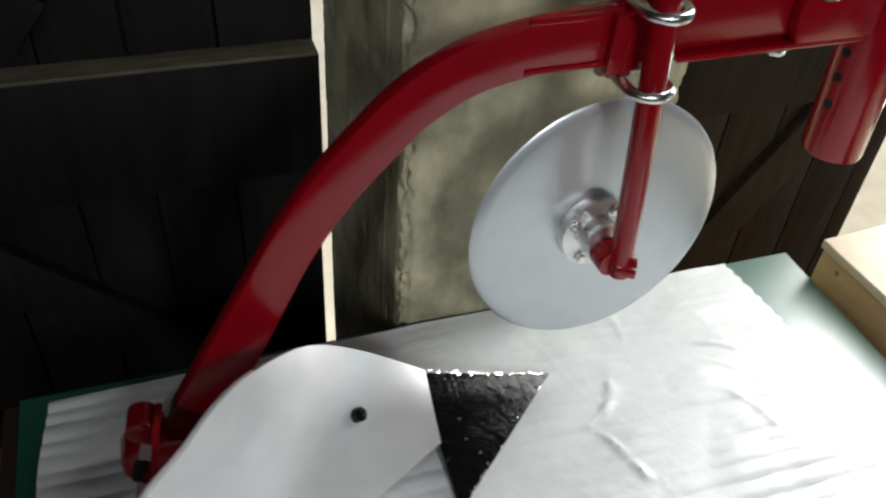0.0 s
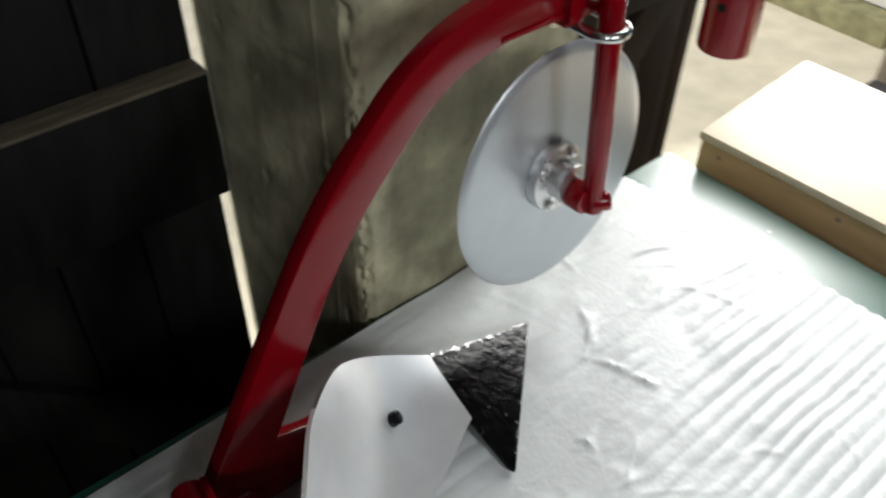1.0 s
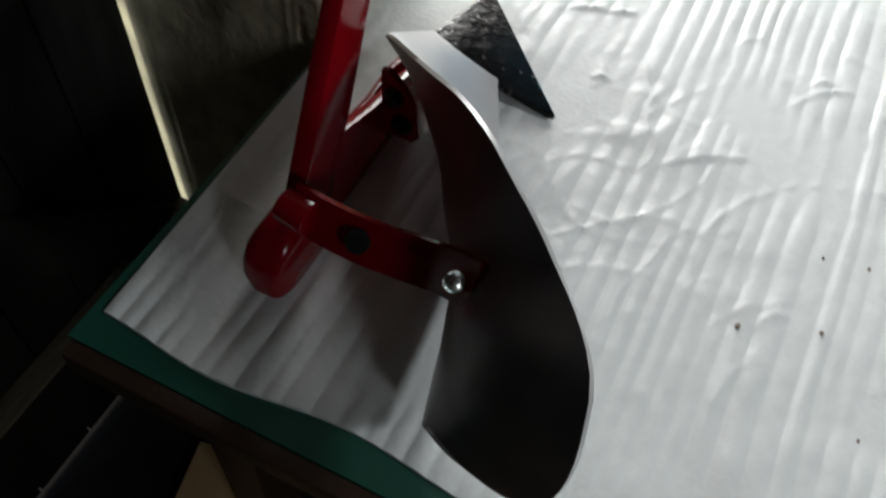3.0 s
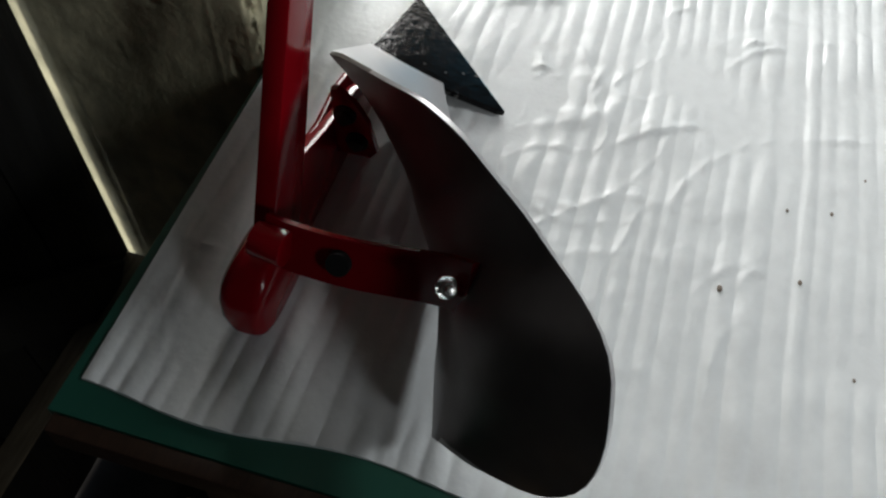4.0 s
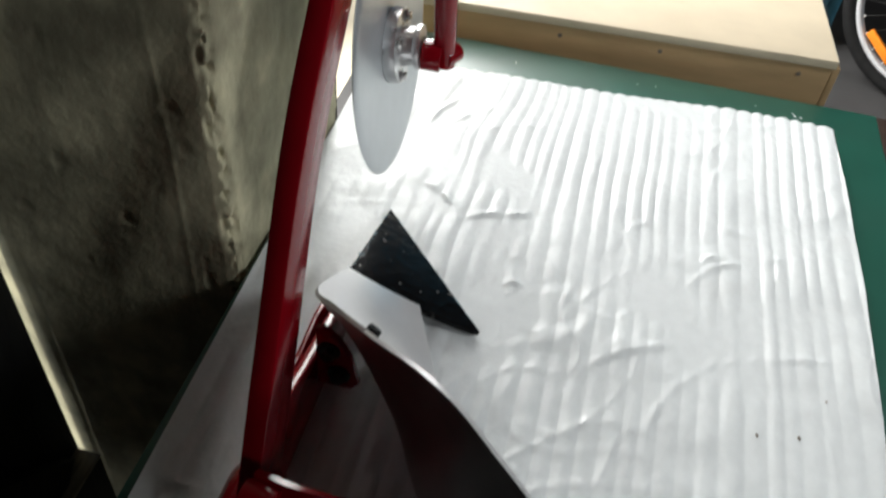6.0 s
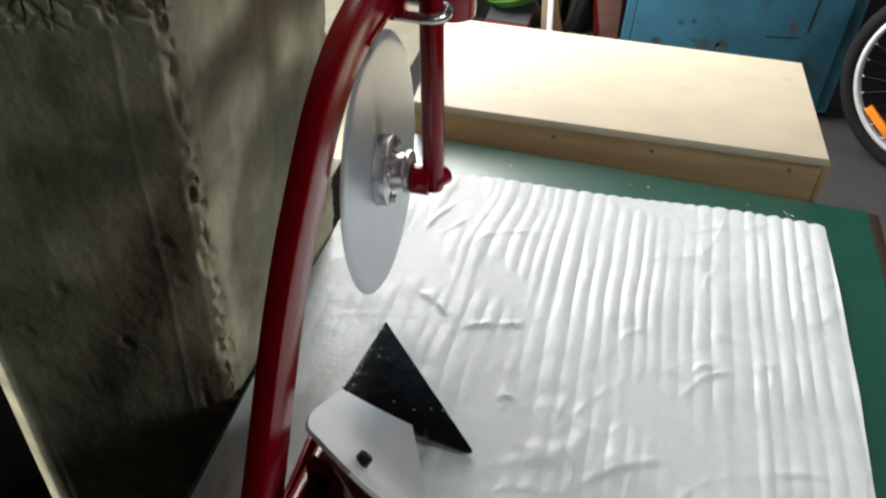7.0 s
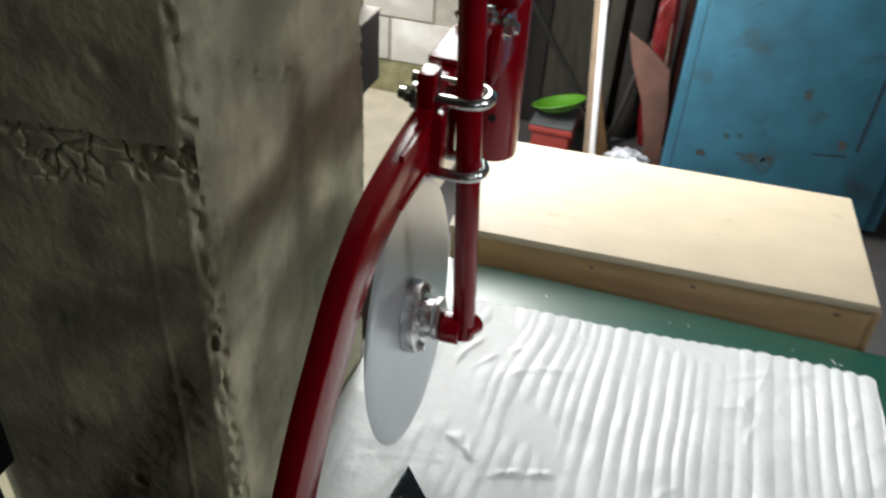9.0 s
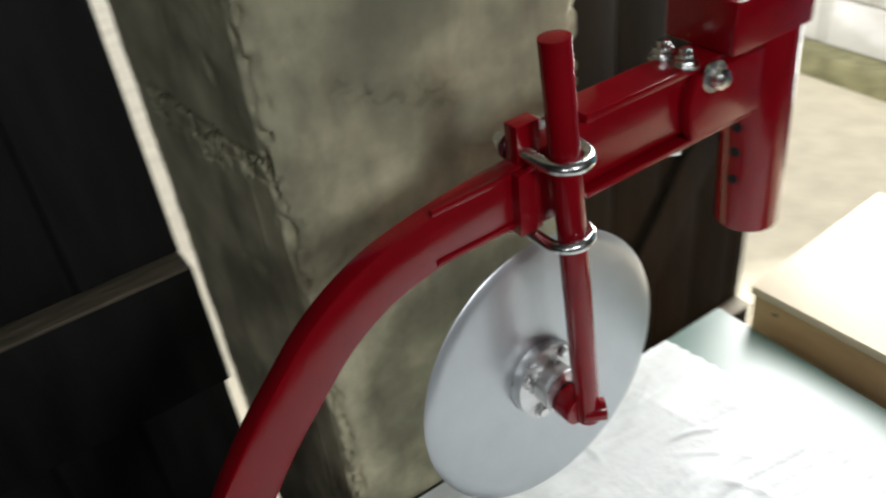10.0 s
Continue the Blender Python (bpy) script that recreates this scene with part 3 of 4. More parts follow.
def beam():
    mid = spline([(-0.008, 0, 0.775), (0.045, 0, 0.875), (0.091, 0, 0.9645), (0.136, 0, 1.049), (0.175, 0, 1.107), (0.216, 0, 1.153), (0.254, 0, 1.19),
                  (0.2985, 0, 1.216), (0.345, 0, 1.2285), (0.395, 0, 1.2355), (0.45, 0, 1.24), (0.5, 0, 1.247), (0.56, 0, 1.25), (0.66, 0, 1.252)], 8)
    bm, rows = bm_new(), []
    r = 0.0028
    for i, p in enumerate(mid):
        d = (mid[min(i + 1, len(mid) - 1)] - mid[max(i - 1, 0)]).normalized()
        n = Vector((-d.z, 0, d.x))
        low = max(0.0, min(1.0, (1.05 - p.z) / 0.22))
        half = 0.025 + 0.006 * low * low * (3 - 2 * low) + 0.0075 * max(0.0, min(1.0, (p.x - 0.44) / 0.05))
        ring = []
        for u, y in ((half - r, PY0), (half - 0.3 * r, PY0 + 0.3 * r), (half, PY0 + r), (half, PY1 - r), (half - 0.3 * r, PY1 - 0.3 * r), (half - r, PY1),
                     (-half + r, PY1), (-half + 0.3 * r, PY1 - 0.3 * r), (-half, PY1 - r), (-half, PY0 + r), (-half + 0.3 * r, PY0 + 0.3 * r), (-half + r, PY0)):
            ring.append(Vector((p.x, y, p.z)) + n * u)
        rows.append(ring + ring[:1])
    add_sheet(bm, rows)
    bmesh.ops.remove_doubles(bm, verts=bm.verts, dist=1e-6)
    bmesh.ops.holes_fill(bm, edges=[e for e in bm.edges if e.is_boundary])
    part("beam", bm, RED, plough)


def standard():
    # landside plate and frog between beam, share and mouldboard
    bm = bm_new()
    add_prism(bm, [(-0.06, 0.757), (0.27, 0.757), (0.283, 0.78), (0.21, 0.815), (0.13, 0.834), (0.066, 0.857), (0.03, 0.865), (-0.03, 0.81)],
              "y", 0.6465, 0.6585, 0.002)
    part("landside", bm, RED, plough)
    bm = bm_new()
    add_prism(bm, [(0.07, 0.757), (0.27, 0.757), (0.283, 0.78), (0.262, 0.808), (0.2, 0.824), (0.15, 0.82), (0.1, 0.829), (0.07, 0.84)], "y", 0.663, 0.669, 0.0015)
    part("frog_plate", bm, RED, plough, "thin worn red plate")
    # the heel: a rounded block that narrows upwards
    bm, rows = bm_new(), []
    for z, back, front, wide, mid in ((0.757, -0.062, 0.05, 0.02, 0.657), (0.76, -0.067, 0.05, 0.0225, 0.657), (0.778, -0.068, 0.047, 0.026, 0.659), (0.792, -0.065, 0.042, 0.0265, 0.659),
                                      (0.804, -0.059, 0.034, 0.025, 0.658), (0.814, -0.05, 0.025, 0.021, 0.656), (0.821, -0.04, 0.02, 0.016, 0.655), (0.824, -0.033, 0.015, 0.012, 0.654)):
        ring = []
        for k in range(40):
            a = 2 * math.pi * k / 40
            c, d = math.cos(a), math.sin(a)
            c, d = math.copysign(abs(c) ** 0.5, c), math.copysign(abs(d) ** 0.5, d)
            ring.append(((back + front) / 2 + (front - back) / 2 * c, mid + wide * d, z))
        rows.append(ring + ring[:1])
    add_sheet(bm, rows)
    bmesh.ops.remove_doubles(bm, verts=bm.verts, dist=1e-6)
    bmesh.ops.holes_fill(bm, edges=[e for e in bm.edges if e.is_boundary])
    part("heel", bm, RED, plough, "rounded red heel block")
    bm = bm_new()
    add_prism(bm, [(0.6455, 0.79), (0.6455, 0.874), (0.638, 0.876), (0.622, 0.862), (0.609, 0.838), (0.602, 0.8), (0.61, 0.79)], "x", 0.144, 0.152, 0.002)
    part("frog_bracket", bm, RED, plough)
    hex_bolt(plough, (0.1435, 0.632, 0.846), (-1, 0, 0), 0.016, label="dark bolt head", mat=STEEL)
    hex_bolt(plough, (0.1435, 0.622, 0.812), (-1, 0, 0), 0.016, label="dark bolt head", mat=STEEL)


def mouldboard():
    upper = spline([(0.283, 0.656, 0.816), (0.24, 0.66, 0.845), (0.198, 0.659, 0.875), (0.159, 0.645, 0.908), (0.13, 0.622, 0.935), (0.095, 0.588, 0.96), (0.065, 0.554, 0.979),
                    (0.039, 0.517, 0.992), (0.014, 0.483, 0.994), (-0.014, 0.453, 0.994), (-0.041, 0.421, 0.989), (-0.068, 0.394, 0.984), (-0.102, 0.367, 0.988),
                    (-0.132, 0.348, 0.986), (-0.15, 0.341, 0.968), (-0.167, 0.337, 0.938), (-0.175, 0.341, 0.9), (-0.176, 0.355, 0.873), (-0.168, 0.379, 0.846), (-0.152, 0.418, 0.824)], 6)
    lower = spline([(0.277, 0.572, 0.787), (0.17, 0.523, 0.77), (0.08, 0.504, 0.767), (0.02, 0.49, 0.767), (-0.045, 0.479, 0.769), (-0.121, 0.459, 0.778)], 10)
    rows, ns, nt = [], 56, 18
    for i in range(ns + 1):
        s = i / ns
        a, b = along(lower, s), along(upper, s)
        row = []
        for j in range(nt + 1):
            t = j / nt
            p = a.lerp(b, t)
            hollow = 0.145 * (b - a).length * math.sin(math.pi * t) * min(1.0, 0.14 + s * 1.7)
            across = (b - a).normalized().cross((along(lower, min(1, s + 0.02)) - along(lower, max(0, s - 0.02))).normalized())
            across.normalize()
            if across.x + (-across.y) < 0:
                across = -across
            row.append(p - across * hollow)
        rows.append(row)
    bm = bm_new()
    add_sheet(bm, rows, 0.004)
    board = part("mouldboard", bm, SILVER, plough, "curved silver-painted mouldboard, its back coloured darker for shade")
    board.data.materials.append(SHADEDBACK)
    # rear faces take the darker material in place of shade
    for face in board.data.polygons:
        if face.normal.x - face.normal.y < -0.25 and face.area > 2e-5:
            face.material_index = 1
    spot = min((Vector(p) for row in rows for p in row), key=lambda p: (p - Vector((0.189, 0.594, 0.834))).length)
    way = Vector((0.55, -0.45, 0.7)).normalized()
    bm = bm_new()
    add_rod(bm, spot - way * 0.003, spot + way * 0.0085, 0.0085, 0.008, seg=28, bevel=0.0008)
    add_box(bm, (-0.0065, -0.0011, 0.008), (0.0065, 0.0011, 0.0092), 0.0, Matrix.Translation(spot) @ way.to_track_quat("Z", "Y").to_matrix().to_4x4())
    part("plough_bolt", bm, BLACK, board, "dark countersunk bolt head")
    # share: a flat wedge that points forwards
    tip, wing, joint = Vector((0.455, 0.656, 0.757)), Vector((0.281, 0.5, 0.7605)), Vector((0.279, 0.66, 0.814))
    n = (wing - tip).cross(joint - tip).normalized()
    n = n if n.z > 0 else -n
    bm = bm_new()
    back = joint + (joint - tip) * 0.02 - Vector((0, 0, 0.006))
    top = [tip, wing, wing + Vector((-0.003, 0.008, 0.002)), Vector((0.2785, 0.585, 0.7805)), back]
    va = [bm.verts.new(p) for p in top]
    vb = [bm.verts.new(p - n * 0.006) for p in top]
    bm.faces.new(va), bm.faces.new(vb[::-1])
    for k in range(len(top)):
        bm.faces.new((va[k], va[(k + 1) % len(top)], vb[(k + 1) % len(top)], vb[k]))
    bmesh.ops.recalc_face_normals(bm, faces=bm.faces)
    bmesh.ops.bevel(bm, geom=list(bm.edges), offset=0.0015, segments=2, profile=0.6, affect="EDGES")
    share = part("share", bm, BLACK, plough, "flat black-enamelled share")
    # bright flakes along the share's edges stand for bare chips and sparkling highlights
    rng, bm = random.Random(8), bm_new()
    inner = (tip + wing + joint) / 3
    for a, b, count in ((joint, tip, 34), (tip, wing, 12)):
        d = (b - a).normalized()
        for k in range(count):
            p = a.lerp(b, 0.04 + 0.92 * rng.random())
            p = p + (inner - p).normalized() * rng.uniform(0.001, 0.006)
            p = p - n * ((p - tip).dot(n) - 0.0002)
            e = (d + (inner - p).normalized() * rng.uniform(-0.7, 0.7)).normalized()
            side = n.cross(e)
            long, wide = rng.uniform(0.0012, 0.005), rng.uniform(0.0004, 0.001)
            bm.faces.new([bm.verts.new(p + e * (long * u) + side * (wide * v)) for u, v in ((-1, 0), (-0.2, -1), (1, 0), (0.1, 1))])
    tagged(part("worn_chips", bm, CHROME, share, smooth=False), "bright worn chips and painted-in glints along the edge", kind="stuff")


def side_brace():
    # a bent strap from the heel to the back of the mouldboard
    line = spline([(-0.025, 0.64, 0.857), (-0.03, 0.61, 0.858), (-0.035, 0.56, 0.864), (-0.038, 0.51, 0.875), (-0.05, 0.478, 0.897), (-0.066, 0.453, 0.918)], 6)
    up = Vector((0.45, 0, 0.89)).normalized()
    rows = [[p - up * 0.022, p + up * 0.022] for p in line]
    bm = bm_new()
    add_sheet(bm, rows, 0.007)
    strap = part("side_brace", bm, RED, plough)
    bm = bm_new()
    add_rod(bm, (-0.0335 + 0.0076, 0.568, 0.864 - 0.0039), (-0.0335 - 0.0076, 0.568, 0.864 + 0.0039), 0.0105, seg=24)
    part("hole", bm, DARKHOLE, strap, "dark round hole")
    hex_bolt(strap, (-0.062, 0.47, 0.909), (-0.6, -0.4, 0.69), 0.0125, "nut", 0.008, "bright plated nut")
    bm = bm_new()
    add_rod(bm, (-0.03, 0.645, 0.862), (-0.034, 0.615, 0.862), 0.016, seg=24, bevel=0.002)
    part("brace_stud", bm, RED, strap)


def coulter():
    # rod, hub and disc
    bm = bm_new()
    add_rod(bm, (0.481, 0.606, 0.972), (0.460, 0.620, 1.374), 0.0128, seg=32, bevel=0.001)
    rod = part("coulter_rod", bm, RED, plough)
    bm = bm_new()
    add_rod(bm, (0.472, 0.63, 0.985), (0.473, 0.608, 0.985), 0.0175, seg=28, bevel=0.0015)
    part("axle_collar", bm, RED, rod)
    bm = bm_new()
    add_rod(bm, (0.474, 0.606, 0.984), (0.493, 0.595, 0.984), 0.0115, seg=24, bevel=0.001)
    part("cross_pin", bm, RED, rod)
    centre, n = Vector((0.481, 0.668, 0.991)), Vector((-0.03, 0.995, -0.089)).normalized()
    turn = n.to_track_quat("Z", "Y").to_matrix().to_4x4()
    # gently dished disc with a bevelled rim
    prof = [(0.0, 0.0), (0.02, 0.0), (0.06, -0.0006), (0.11, -0.0015), (0.14, -0.0022), (0.152, -0.001), (0.1545, 0.0008), (0.152, 0.0022), (0.11, 0.003), (0.06, 0.0035), (0.0, 0.0036)]
    bm, rows = bm_new(), []
    for r, h in prof:
        rows.append([turn @ Vector((max(r, 1e-5) * math.cos(a), max(r, 1e-5) * math.sin(a), h)) + centre for a in [2 * math.pi * k / 96 for k in range(97)]])
    add_sheet(bm, rows)
    bmesh.ops.remove_doubles(bm, verts=bm.verts, dist=1e-5)
    disc = part("disc", bm, DISC, plough, "silver-grey coulter disc")
    hub = centre + Vector((-0.008, 0, -0.002))
    bm = bm_new()
    add_rod(bm, hub - n * 0.001, hub - n * 0.015, 0.042, seg=40, bevel=0.0015)
    flange = part("hub_flange", bm, HUB, disc, "bare machined steel hub")
    bm = bm_new()
    add_rod(bm, hub - n * 0.015, hub - n * 0.034, 0.023, 0.021, seg=32, bevel=0.001)
    add_rod(bm, hub - n * 0.03, hub - n * 0.037, 0.025, seg=32, bevel=0.001)
    part("hub_boss", bm, HUB, disc)
    for k in range(4):
        a = 2 * math.pi * (k + 0.35) / 4
        p = hub - n * 0.0145 + turn @ Vector((0.0335 * math.cos(a), 0.0335 * math.sin(a), 0))
        hex_bolt(disc, p, -n, 0.011, "hub_bolt")


def clamp():
    # spacer block and two U-bolts that hold the rod to the beam
    for z in (1.273, 1.197):
        pts = [(0.466 - 0.0195, y, z) for y in (0.679, 0.66, 0.64)]
        pts += [(0.466 + 0.0195 * math.cos(a), 0.617 + 0.0195 * math.sin(a), z) for a in [math.pi + math.pi * k / 14 for k in range(15)]]
        pts += [(0.466 + 0.0195, y, z) for y in (0.64, 0.66, 0.679)]
        bm = bm_new()
        add_tube(bm, pts, 0.0057, 16)
        bolt = part("u_bolt", bm, CHROME, plough, "shiny zinc-plated U-bolt")
        for x in (0.466 - 0.0195, 0.463 + 0.0195):
            hex_bolt(bolt, (x, 0.6635, z), (0, 1, 0), 0.017, "nut")
    bm = bm_new()
    add_prism(bm, [(0.43, 0.6445), (0.43, 0.632), (0.447, 0.632), (0.452, 0.6365), (0.474, 0.6365), (0.479, 0.632), (0.496, 0.632), (0.496, 0.6445)], "z", 1.203, 1.2625, 0.003)
    part("clamp_block", bm, RED, plough)
    bm = bm_new()
    add_box(bm, (0.4395, 0.644, 1.193), (0.464, 0.6605, 1.298), 0.002)
    part("clamp_plate", bm, RED, plough)


def hitch():
    # side plates, box and upright sleeve at the front end of the beam
    for y0, y1 in ((0.628, 0.6445), (0.6605, 0.677)):
        bm = bm_new()
        add_prism(bm, [(0.632, 1.2145), (0.722, 1.2145), (0.722, 1.2795), (0.634, 1.2795), (0.626, 1.268), (0.622, 1.25), (0.625, 1.228)], "y", y0, y1, 0.006)
        part("gusset", bm, RED, plough)
    for z0, z1 in ((1.2805, 1.288), (1.207, 1.2135)):
        bm = bm_new()
        add_box(bm, (0.505, 0.634, z0), (0.72, 0.671, z1), 0.0012)
        part("flange", bm, RED, plough)
    for z0, z1 in ((1.2085, 1.2145), (1.2565, 1.2625)):
        bm = bm_new()
        add_box(bm, (0.352, 0.6405, z0), (0.43, 0.6448, z1), 0.001)
        part("lip", bm, RED, plough)
    bm = bm_new()
    for k in range(5):
        add_box(bm, (0.349, 0.643, 1.219 + 0.006 * k), (0.3535, 0.6462, 1.2235 + 0.006 * k), 0.001)
    part("weld_bead", bm, RED, plough)
    bm = bm_new()
    add_box(bm, (0.664, 0.62, 1.2885), (0.775, 0.7, 1.338), 0.003)
    part("hitch_box", bm, RED, plough)
    bm = bm_new()
    rows = []
    for r, z in ((0.031, 1.061), (0.0335, 1.058), (0.0345, 1.061), (0.0345, 1.333), (0.0335, 1.336), (0.031, 1.333), (0.03, 1.061), (0.031, 1.061)):
        rows.append([(0.763 - 0.05 * (z - 1.05) + r * math.cos(a), 0.655 + r * math.sin(a), z) for a in [2 * math.pi * k / 48 for k in range(49)]])
    add_sheet(bm, rows)
    bmesh.ops.remove_doubles(bm, verts=bm.verts, dist=1e-6)
    sleeve = part("sleeve", bm, RED, plough)
    bm = bm_new()
    add_rod(bm, (0.762, 0.655, 1.072), (0.762, 0.655, 1.078), 0.0305, seg=32)
    part("sleeve_plug", bm, RED, sleeve)
    for z in (1.124, 1.157, 1.186):
        bm = bm_new()
        a = radians(188)
        w = Vector((math.cos(a), math.sin(a), 0))
        c = Vector((0.763 - 0.05 * (z - 1.05), 0.655, z))
        add_rod(bm, c + w * 0.03, c + w * 0.0353, 0.0055, seg=20)
        part("pin_hole", bm, DARKHOLE, sleeve, "dark pin hole")
    for y in (0.642, 0.668):
        hex_bolt(plough, (0.628, y, 1.288), (0, 0, 1), 0.018, shank=0.006)
    hex_bolt(plough, (0.651, 0.6285, 1.2735), (0, -1, 0), 0.021, shank=0.004)
    hex_bolt(plough, (0.63, 0.652, 1.207), (0, 0, -1), 0.022, "nut")


beam()
standard()
mouldboard()
side_brace()
coulter()
clamp()
hitch()


# ---- the plywood box behind the table ----
def plywood_box():
    b = thing("plywood_box", (1.11, 0.4, 0), "pale plywood chest with a lipped lid beside the table", "chest")
    m = Matrix.Translation((0.979, 0.052, 0)) @ Matrix.Rotation(radians(2.8), 4, "Z")

    def piece(name, a, c, mat, bevel=0.0015, label=""):
        bm = bm_new()
        add_box(bm, a, c, bevel, m)
        return part(name, bm, mat, b, label)
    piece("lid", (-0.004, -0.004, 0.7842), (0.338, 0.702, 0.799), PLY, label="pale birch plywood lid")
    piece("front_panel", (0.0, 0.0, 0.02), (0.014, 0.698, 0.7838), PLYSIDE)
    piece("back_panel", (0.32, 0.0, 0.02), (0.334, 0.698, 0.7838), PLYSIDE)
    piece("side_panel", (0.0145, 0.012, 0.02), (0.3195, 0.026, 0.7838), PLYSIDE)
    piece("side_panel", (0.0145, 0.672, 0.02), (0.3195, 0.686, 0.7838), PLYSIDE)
    piece("corner_strip", (0.0, -0.012, 0.02), (0.03, -0.0005, 0.7838), PLYSIDE, label="narrow end strip")
    piece("base", (-0.004, -0.004, 0.0), (0.338, 0.702, 0.0198), PLYEDGE)
    for y in (0.05, 0.28, 0.45, 0.66):
        bm = bm_new()
        add_rod(bm, m @ Vector((-0.0008, y, 0.765)), m @ Vector((0.004, y, 0.765)), 0.004, seg=12)
        part("screw", bm, SPECK, b, "dark screw head")


plywood_box()


# ---- stored things at the end of the shed ----
def blue_cabinet():
    c = thing("blue_cabinet", (2.7, 0.02, 0), "tall steel cabinet in worn blue paint with dark stains", "cabinet")
    x, y0, y1 = 2.55, -0.36, 0.405
    bm = bm_new()
    add_box(bm, (x + 0.018, y0, 0.03), (x + 0.33, y1, 1.8), 0.006)
    part("body", bm, BLUE, c)
    bm = bm_new()
    add_box(bm, (x, y0 + 0.045, 0.06), (x + 0.0175, y1 - 0.035, 1.76), 0.004)
    door = part("door", bm, BLUE, c)
    bm = bm_new()
    add_box(bm, (x - 0.012, y0 + 0.08, 0.95), (x - 0.0005, y0 + 0.1, 1.07), 0.003)
    part("handle", bm, CHROME, door)
    bm = bm_new()
    add_box(bm, (x + 0.016, y1 - 0.0345, 0.06), (x + 0.0178, y1 - 0.0305, 1.76))
    part("door_gap", bm, DARKHOLE, c, "dark gap beside the door")
    for y in (y0 + 0.04, y1 - 0.08):
        bm = bm_new()
        add_box(bm, (x + 0.05, y, 0), (x + 0.09, y + 0.04, 0.0298))
        part("foot", bm, CLUTTER, c)
    # rusty slot beside the lock, a long scratch and scrapes where the paint has gone
    def mark(name, y, z, wide, high, turn, mat, label):
        bm = bm_new()
        add_box(bm, (-0.0004, -wide / 2, -high / 2), (0.0, wide / 2, high / 2), 0.0, pose(x - 0.0001, y, z, turn, 0, 0))
        part(name, bm, mat, door, label)
    mark("slot", -0.207, 0.47, 0.009, 0.29, 1.5, DARKHOLE, "narrow dark slot")
    mark("scratch", -0.128, 0.297, 0.104, 0.005, -7, DARKHOLE, "dark scratch in the paint")
    rng = random.Random(4)

    def blotch(y, z, wide, high, mat, label):
        bm = bm_new()
        rim = []
        for k in range(22):
            a = 2 * math.pi * k / 22
            r = 0.5 * (0.75 + 0.5 * noise.noise(Vector((math.cos(a) * 1.7, math.sin(a) * 1.7, y * 9 + z * 5))))
            rim.append(bm.verts.new((x - 0.0005, y + wide * r * math.cos(a), z + high * r * math.sin(a))))
        bm.faces.new(rim)
        part("rust_patch", bm, mat, door, label)
    for y, z, wide, high in ((0.117, 0.236, 0.11, 0.05), (0.06, 0.215, 0.06, 0.1), (-0.152, 0.336, 0.04, 0.05), (0.21, 0.3, 0.035, 0.03), (0.17, 0.31, 0.022, 0.022),
                             (-0.21, 0.63, 0.035, 0.04), (0.0, 0.5, 0.03, 0.05), (0.28, 0.22, 0.05, 0.04)):
        blotch(y, z, wide, high, RUSTBROWN, "brown rust patch")
    for k in range(14):
        long = rng.uniform(0.004, 0.022)
        mark("scrape", rng.uniform(y0 + 0.06, y1 - 0.06), rng.uniform(0.2, 0.9), long, 0.003, rng.uniform(-40, 40), RUSTBROWN, "dark scrape in the paint")


def bicycle_wheel():
    w = thing("bicycle", (2.3, -0.6, 0), "bicycle with a black tyre and aluminium rim leaning by the cabinet", "bicycle")
    c = Vector((2.3, -0.6, 0.322))
    ax = Vector((-0.87, 0.5, 0.05)).normalized()
    turn = ax.to_track_quat("Z", "Y").to_matrix()

    def ring(r, n=72):
        return [c + turn @ Vector((r * math.cos(2 * math.pi * k / n), r * math.sin(2 * math.pi * k / n), 0)) for k in range(n)]
    bm = bm_new()
    add_tube(bm, ring(0.298), 0.023, 14, True)
    wheel = part("tyre", bm, RUBBER, w)
    for side in (-1, 1):
        bm = bm_new()
        add_tube(bm, [p + ax * 0.007 * side for p in ring(0.267)], 0.0095, 10, True)
        part("rim", bm, RIM, wheel)
    bm = bm_new()
    add_rod(bm, c - ax * 0.04, c + ax * 0.04, 0.022, seg=20)
    part("hub", bm, STEEL, wheel)
    for k in range(28):
        a = 2 * math.pi * k / 28
        end = c + turn @ Vector((0.262 * math.cos(a), 0.262 * math.sin(a), 0))
        root = c + ax * (0.03 if k % 2 else -0.03) + turn @ Vector((0.02 * math.cos(a + 0.5), 0.02 * math.sin(a + 0.5), 0))
        bm = bm_new()
        add_rod(bm, root, end, 0.0009, seg=6)
        spoke = part("spoke", bm, STEEL, wheel)
        bm = bm_new()
        add_rod(bm, end.lerp(root, 0.06), end, 0.0024, seg=8)
        part("nipple", bm, RIM, spoke, "bright spoke nipple")
    p0, p1 = Vector((2.388, -0.433, 0.178)), Vector((2.334, -0.519, 0.108))
    bm = bm_new()
    add_box(bm, (-0.0065, -0.014, 0.0), (0.0065, 0.014, (p1 - p0).length), 0.003, Matrix.Translation(p0 + ax * 0.01) @ (p1 - p0).to_track_quat("Z", "Y").to_matrix().to_4x4())
    part("reflector", bm, ORANGE, wheel, "orange spoke reflector")
    for side in (-1, 1):
        bm = bm_new()
        add_tube(bm, spline([c + ax * 0.055 * side, c + ax * 0.055 * side + Vector((0.01, -0.03, 0.16)), c + ax * 0.045 * side + Vector((0.05, -0.13, 0.4)), c + ax * 0.02 * side + Vector((0.07, -0.16, 0.5))], 5), 0.0115, 12)
        part("fork_blade", bm, CLUTTER, w)


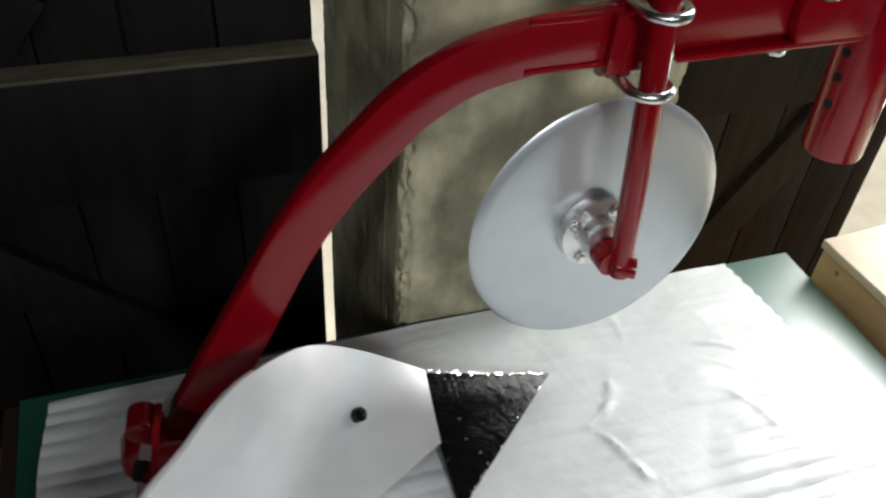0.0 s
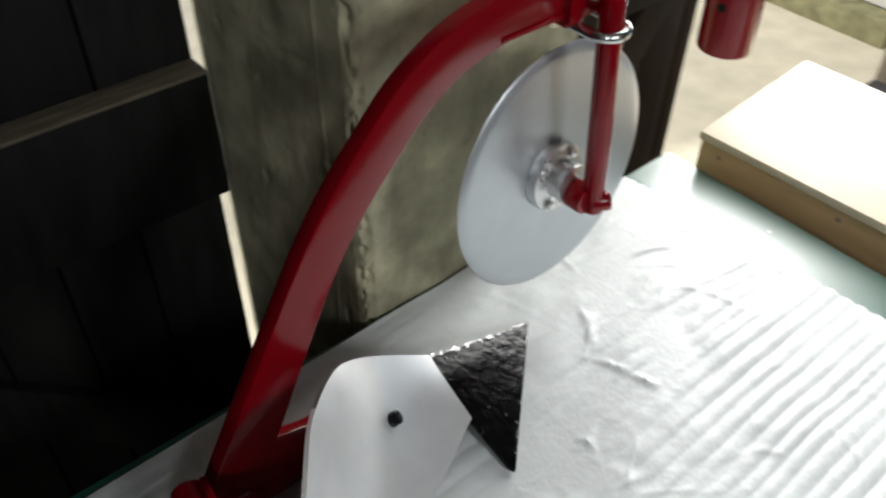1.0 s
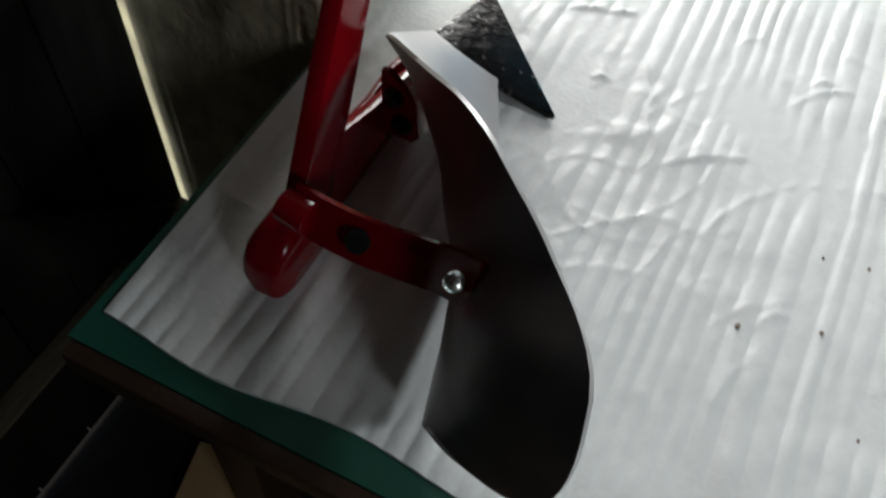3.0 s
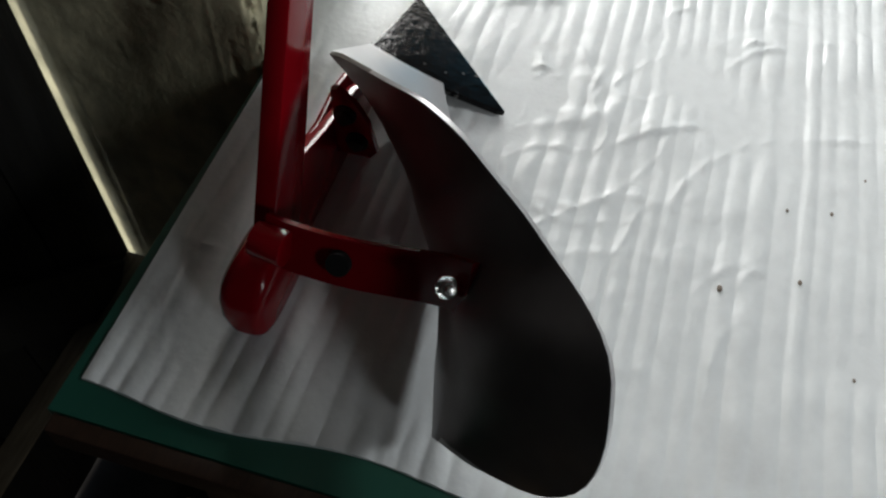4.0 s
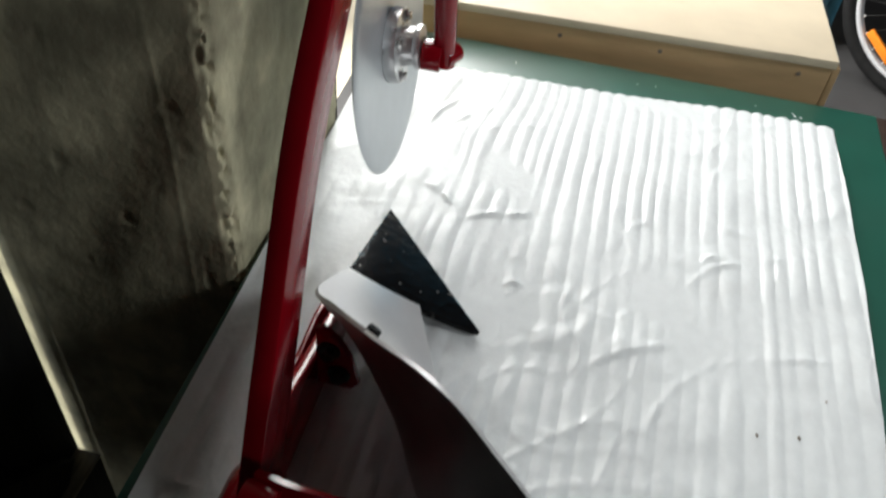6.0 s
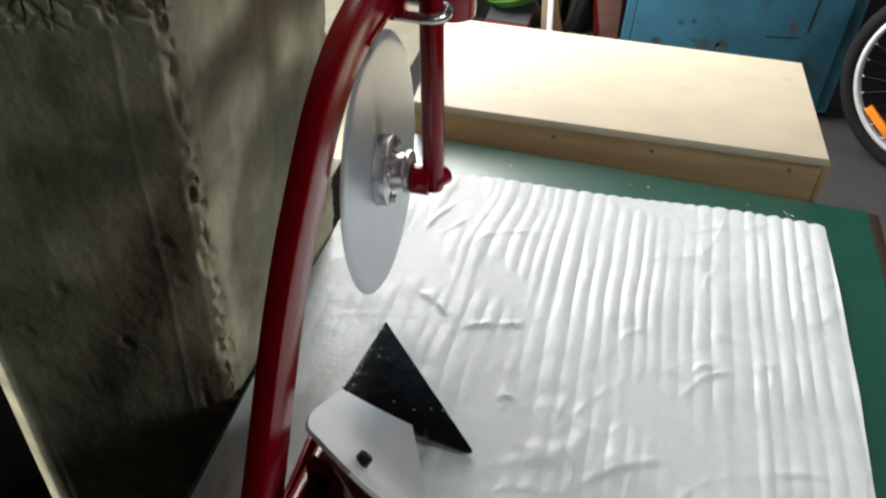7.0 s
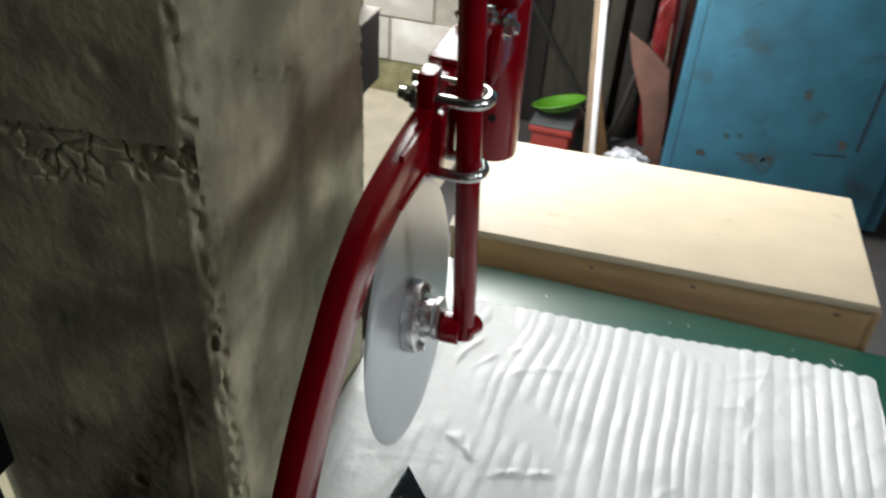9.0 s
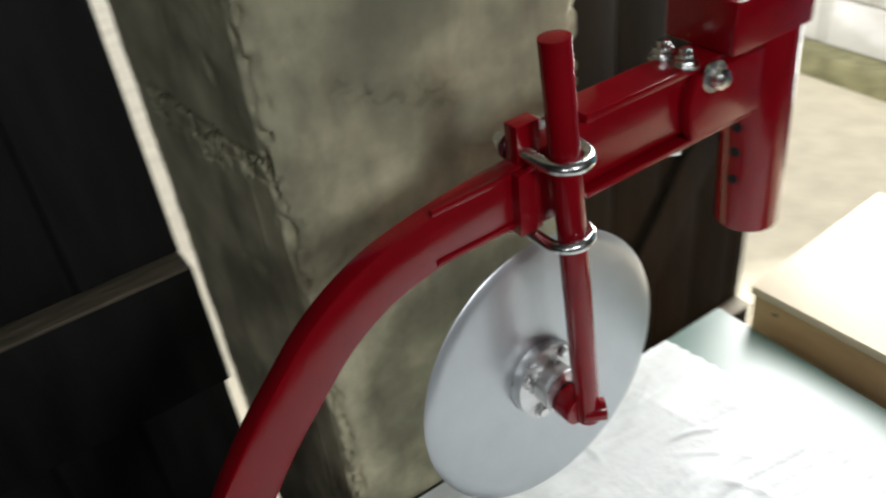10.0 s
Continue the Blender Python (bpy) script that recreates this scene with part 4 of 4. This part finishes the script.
def post():
    # slim upright that leans a little, and a batten fixed beside it
    bm = bm_new()
    add_prism(bm, [(0.640, 0.0), (0.660, 0.0), (0.800, 1.75), (0.780, 1.75)], "x", 2.585, 2.61, 0.003)
    solid("post", bm, WHITEPAINT, "slim white-painted upright post", "post")
    bm = bm_new()
    add_prism(bm, [(0.6605, 0.0), (0.682, 0.0), (0.822, 1.75), (0.8005, 1.75)], "x", 2.59, 2.62, 0.003)
    solid("batten", bm, CARDBOARD, "bare tan batten standing beside the white post", "batten")


def clutter():
    # crate with a thick rim, a tray on it and a bowl tipped up on the tray
    crate = thing("crate", (2.78, 0.83, 0), "faded red plastic crate on the floor", "crate")
    bm = bm_new()
    add_box(bm, (2.672, 0.76, 0.0), (2.85, 0.908, 0.118), 0.012)
    part("body", bm, REDPLASTIC, crate)
    bm = bm_new()
    add_box(bm, (2.66, 0.748, 0.1182), (2.862, 0.92, 0.146), 0.01)
    part("rim", bm, REDPLASTIC, crate)
    bm = bm_new()
    add_box(bm, (2.664, 0.752, 0.1462), (2.858, 0.916, 0.156), 0.004)
    solid("tray", bm, GREYPLASTIC, "grey plastic tray on the red crate", "tray")
    m = pose(2.765, 0.822, 0.187, -16, 10, 0)
    rows = []
    for r, z in ((0.0, 0.0), (0.05, 0.0), (0.06, 0.003), (0.082, 0.018), (0.094, 0.03), (0.104, 0.031), (0.105, 0.028), (0.096, 0.025), (0.084, 0.013), (0.062, -0.004), (0.05, -0.006), (0.0, -0.006)):
        rows.append([m @ Vector((r * math.cos(a), r * math.sin(a), z)) for a in [2 * math.pi * k / 40 for k in range(41)]])
    bm = bm_new()
    add_sheet(bm, rows)
    bmesh.ops.remove_doubles(bm, verts=bm.verts, dist=1e-6)
    bmesh.ops.recalc_face_normals(bm, faces=bm.faces)
    solid("basin", bm, LIME, "lime green plastic bowl tipped on the tray", "bowl")
    rng = random.Random(8)
    for y, h, w, mat, lab in ((0.425, 1.5, 0.014, RUSTRED, "rusty red board leaning on the wall"), (0.592, 1.6, 0.036, CLUTTER, "dark dusty plank leaning on the wall"),
                              (0.985, 1.6, 0.045, CLUTTER, "dark dusty plank leaning on the wall"), (0.83, 1.75, 0.105, DUSTBOARD, "wide olive-grey board leaning on the wall"), (0.69, 1.7, 0.028, DUSTBOARD, "narrow grey-brown board leaning on the wall")):
        bm = bm_new()
        m = pose(2.99, y, 0.004, 0, rng.uniform(3, 4), rng.uniform(-3, 3))
        add_box(bm, (-0.01, -w, 0), (0.01, w, h), 0.002, m)
        solid("board", bm, mat, lab, "board", group="boards leaning on the end wall")
    # thin sticks among the boards
    for p0, p1, r, mat, lab in (((2.9, 0.64, 0.004), (3.02, 0.43, 0.85), 0.0085, DUSTBOARD, "slanting grey stick among the boards"),
                                ((2.86, 0.635, 0.004), (2.93, 0.56, 0.36), 0.0095, DUSTBOARD, "short grey-brown stick among the boards"),
                                ((2.9, 0.68, 0.06), (2.94, 1.06, 0.6), 0.011, CLUTTER, "dark stick leaning across the grey board"),
                                ((2.9, 0.447, 0.004), (2.93, 0.476, 0.53), 0.004, CARDBOARD, "thin tan lath beside the cabinet")):
        bm = bm_new()
        add_rod(bm, p0, p1, r, r * 0.9, seg=10)
        solid("stick", bm, mat, lab, "stick", group="sticks at the end wall")
    bm = bm_new()
    add_prism(bm, [(0.603, 0.0), (0.668, 0.0), (0.68, 0.15), (0.692, 0.29), (0.682, 0.3), (0.645, 0.14)], "x", 2.79, 2.81, 0.004)
    solid("broom_head", bm, BRISTLE, "worn brown broom head standing on end", "broom")
    bm = bm_new()
    bmesh.ops.create_icosphere(bm, subdivisions=4, radius=1.0)
    for v in bm.verts:
        d = v.co.normalized()
        k = 1 + 0.3 * noise.noise(Vector((d.x * 2, d.y * 5, d.z * 9))) + 0.15 * noise.noise(d * 14)
        v.co = Vector((2.95, 0.497, max(0.001, 0.37 + 0.385 * d.z * (1 + 0.1 * noise.noise(d * 5))))) + Vector((d.x * 0.03, d.y * 0.04, 0)) * k
    solid("sack", bm, REDSHEET, "crumpled shiny red plastic sack behind the boards", "sack")
    bm = bm_new()
    add_prism(bm, [(0.617, 0.521), (0.585, 0.4), (0.525, 0.26), (0.49, 0.12), (0.475, 0.0), (0.41, 0.0), (0.425, 0.25), (0.449, 0.4), (0.53, 0.47)], "x", 2.795, 2.81, 0.002)
    solid("board", bm, PINKBOARD, "faded pinkish board with a pointed top leaning by the cabinet", "board", group="boards leaning on the end wall")
    bm = bm_new()
    bmesh.ops.create_icosphere(bm, subdivisions=4, radius=0.09)
    for v in bm.verts:
        d = v.co.normalized()
        v.co = Vector((2.68, 0.53, 0.05)) + Vector((d.x, d.y * 1.2, d.z * 0.75)) * (0.07 + 0.022 * noise.noise(d * 4) + 0.014 * noise.noise(d * 11))
    m = pose(-0.027, 0.925, 0.0, 0, 0, 12)
    plank = bm_new()
    add_box(plank, (-0.7, -0.145, 0.0), (0.0, 0.0, 0.022), 0.002, m)
    solid("floor_plank", plank, PLYSIDE, "short tan plank lying on the near-black floor", "plank")
    solid("plastic_bag", bm, PALEBAG, "crumpled pale plastic bag on the floor", "bag")


blue_cabinet()
bicycle_wheel()
post()
clutter()
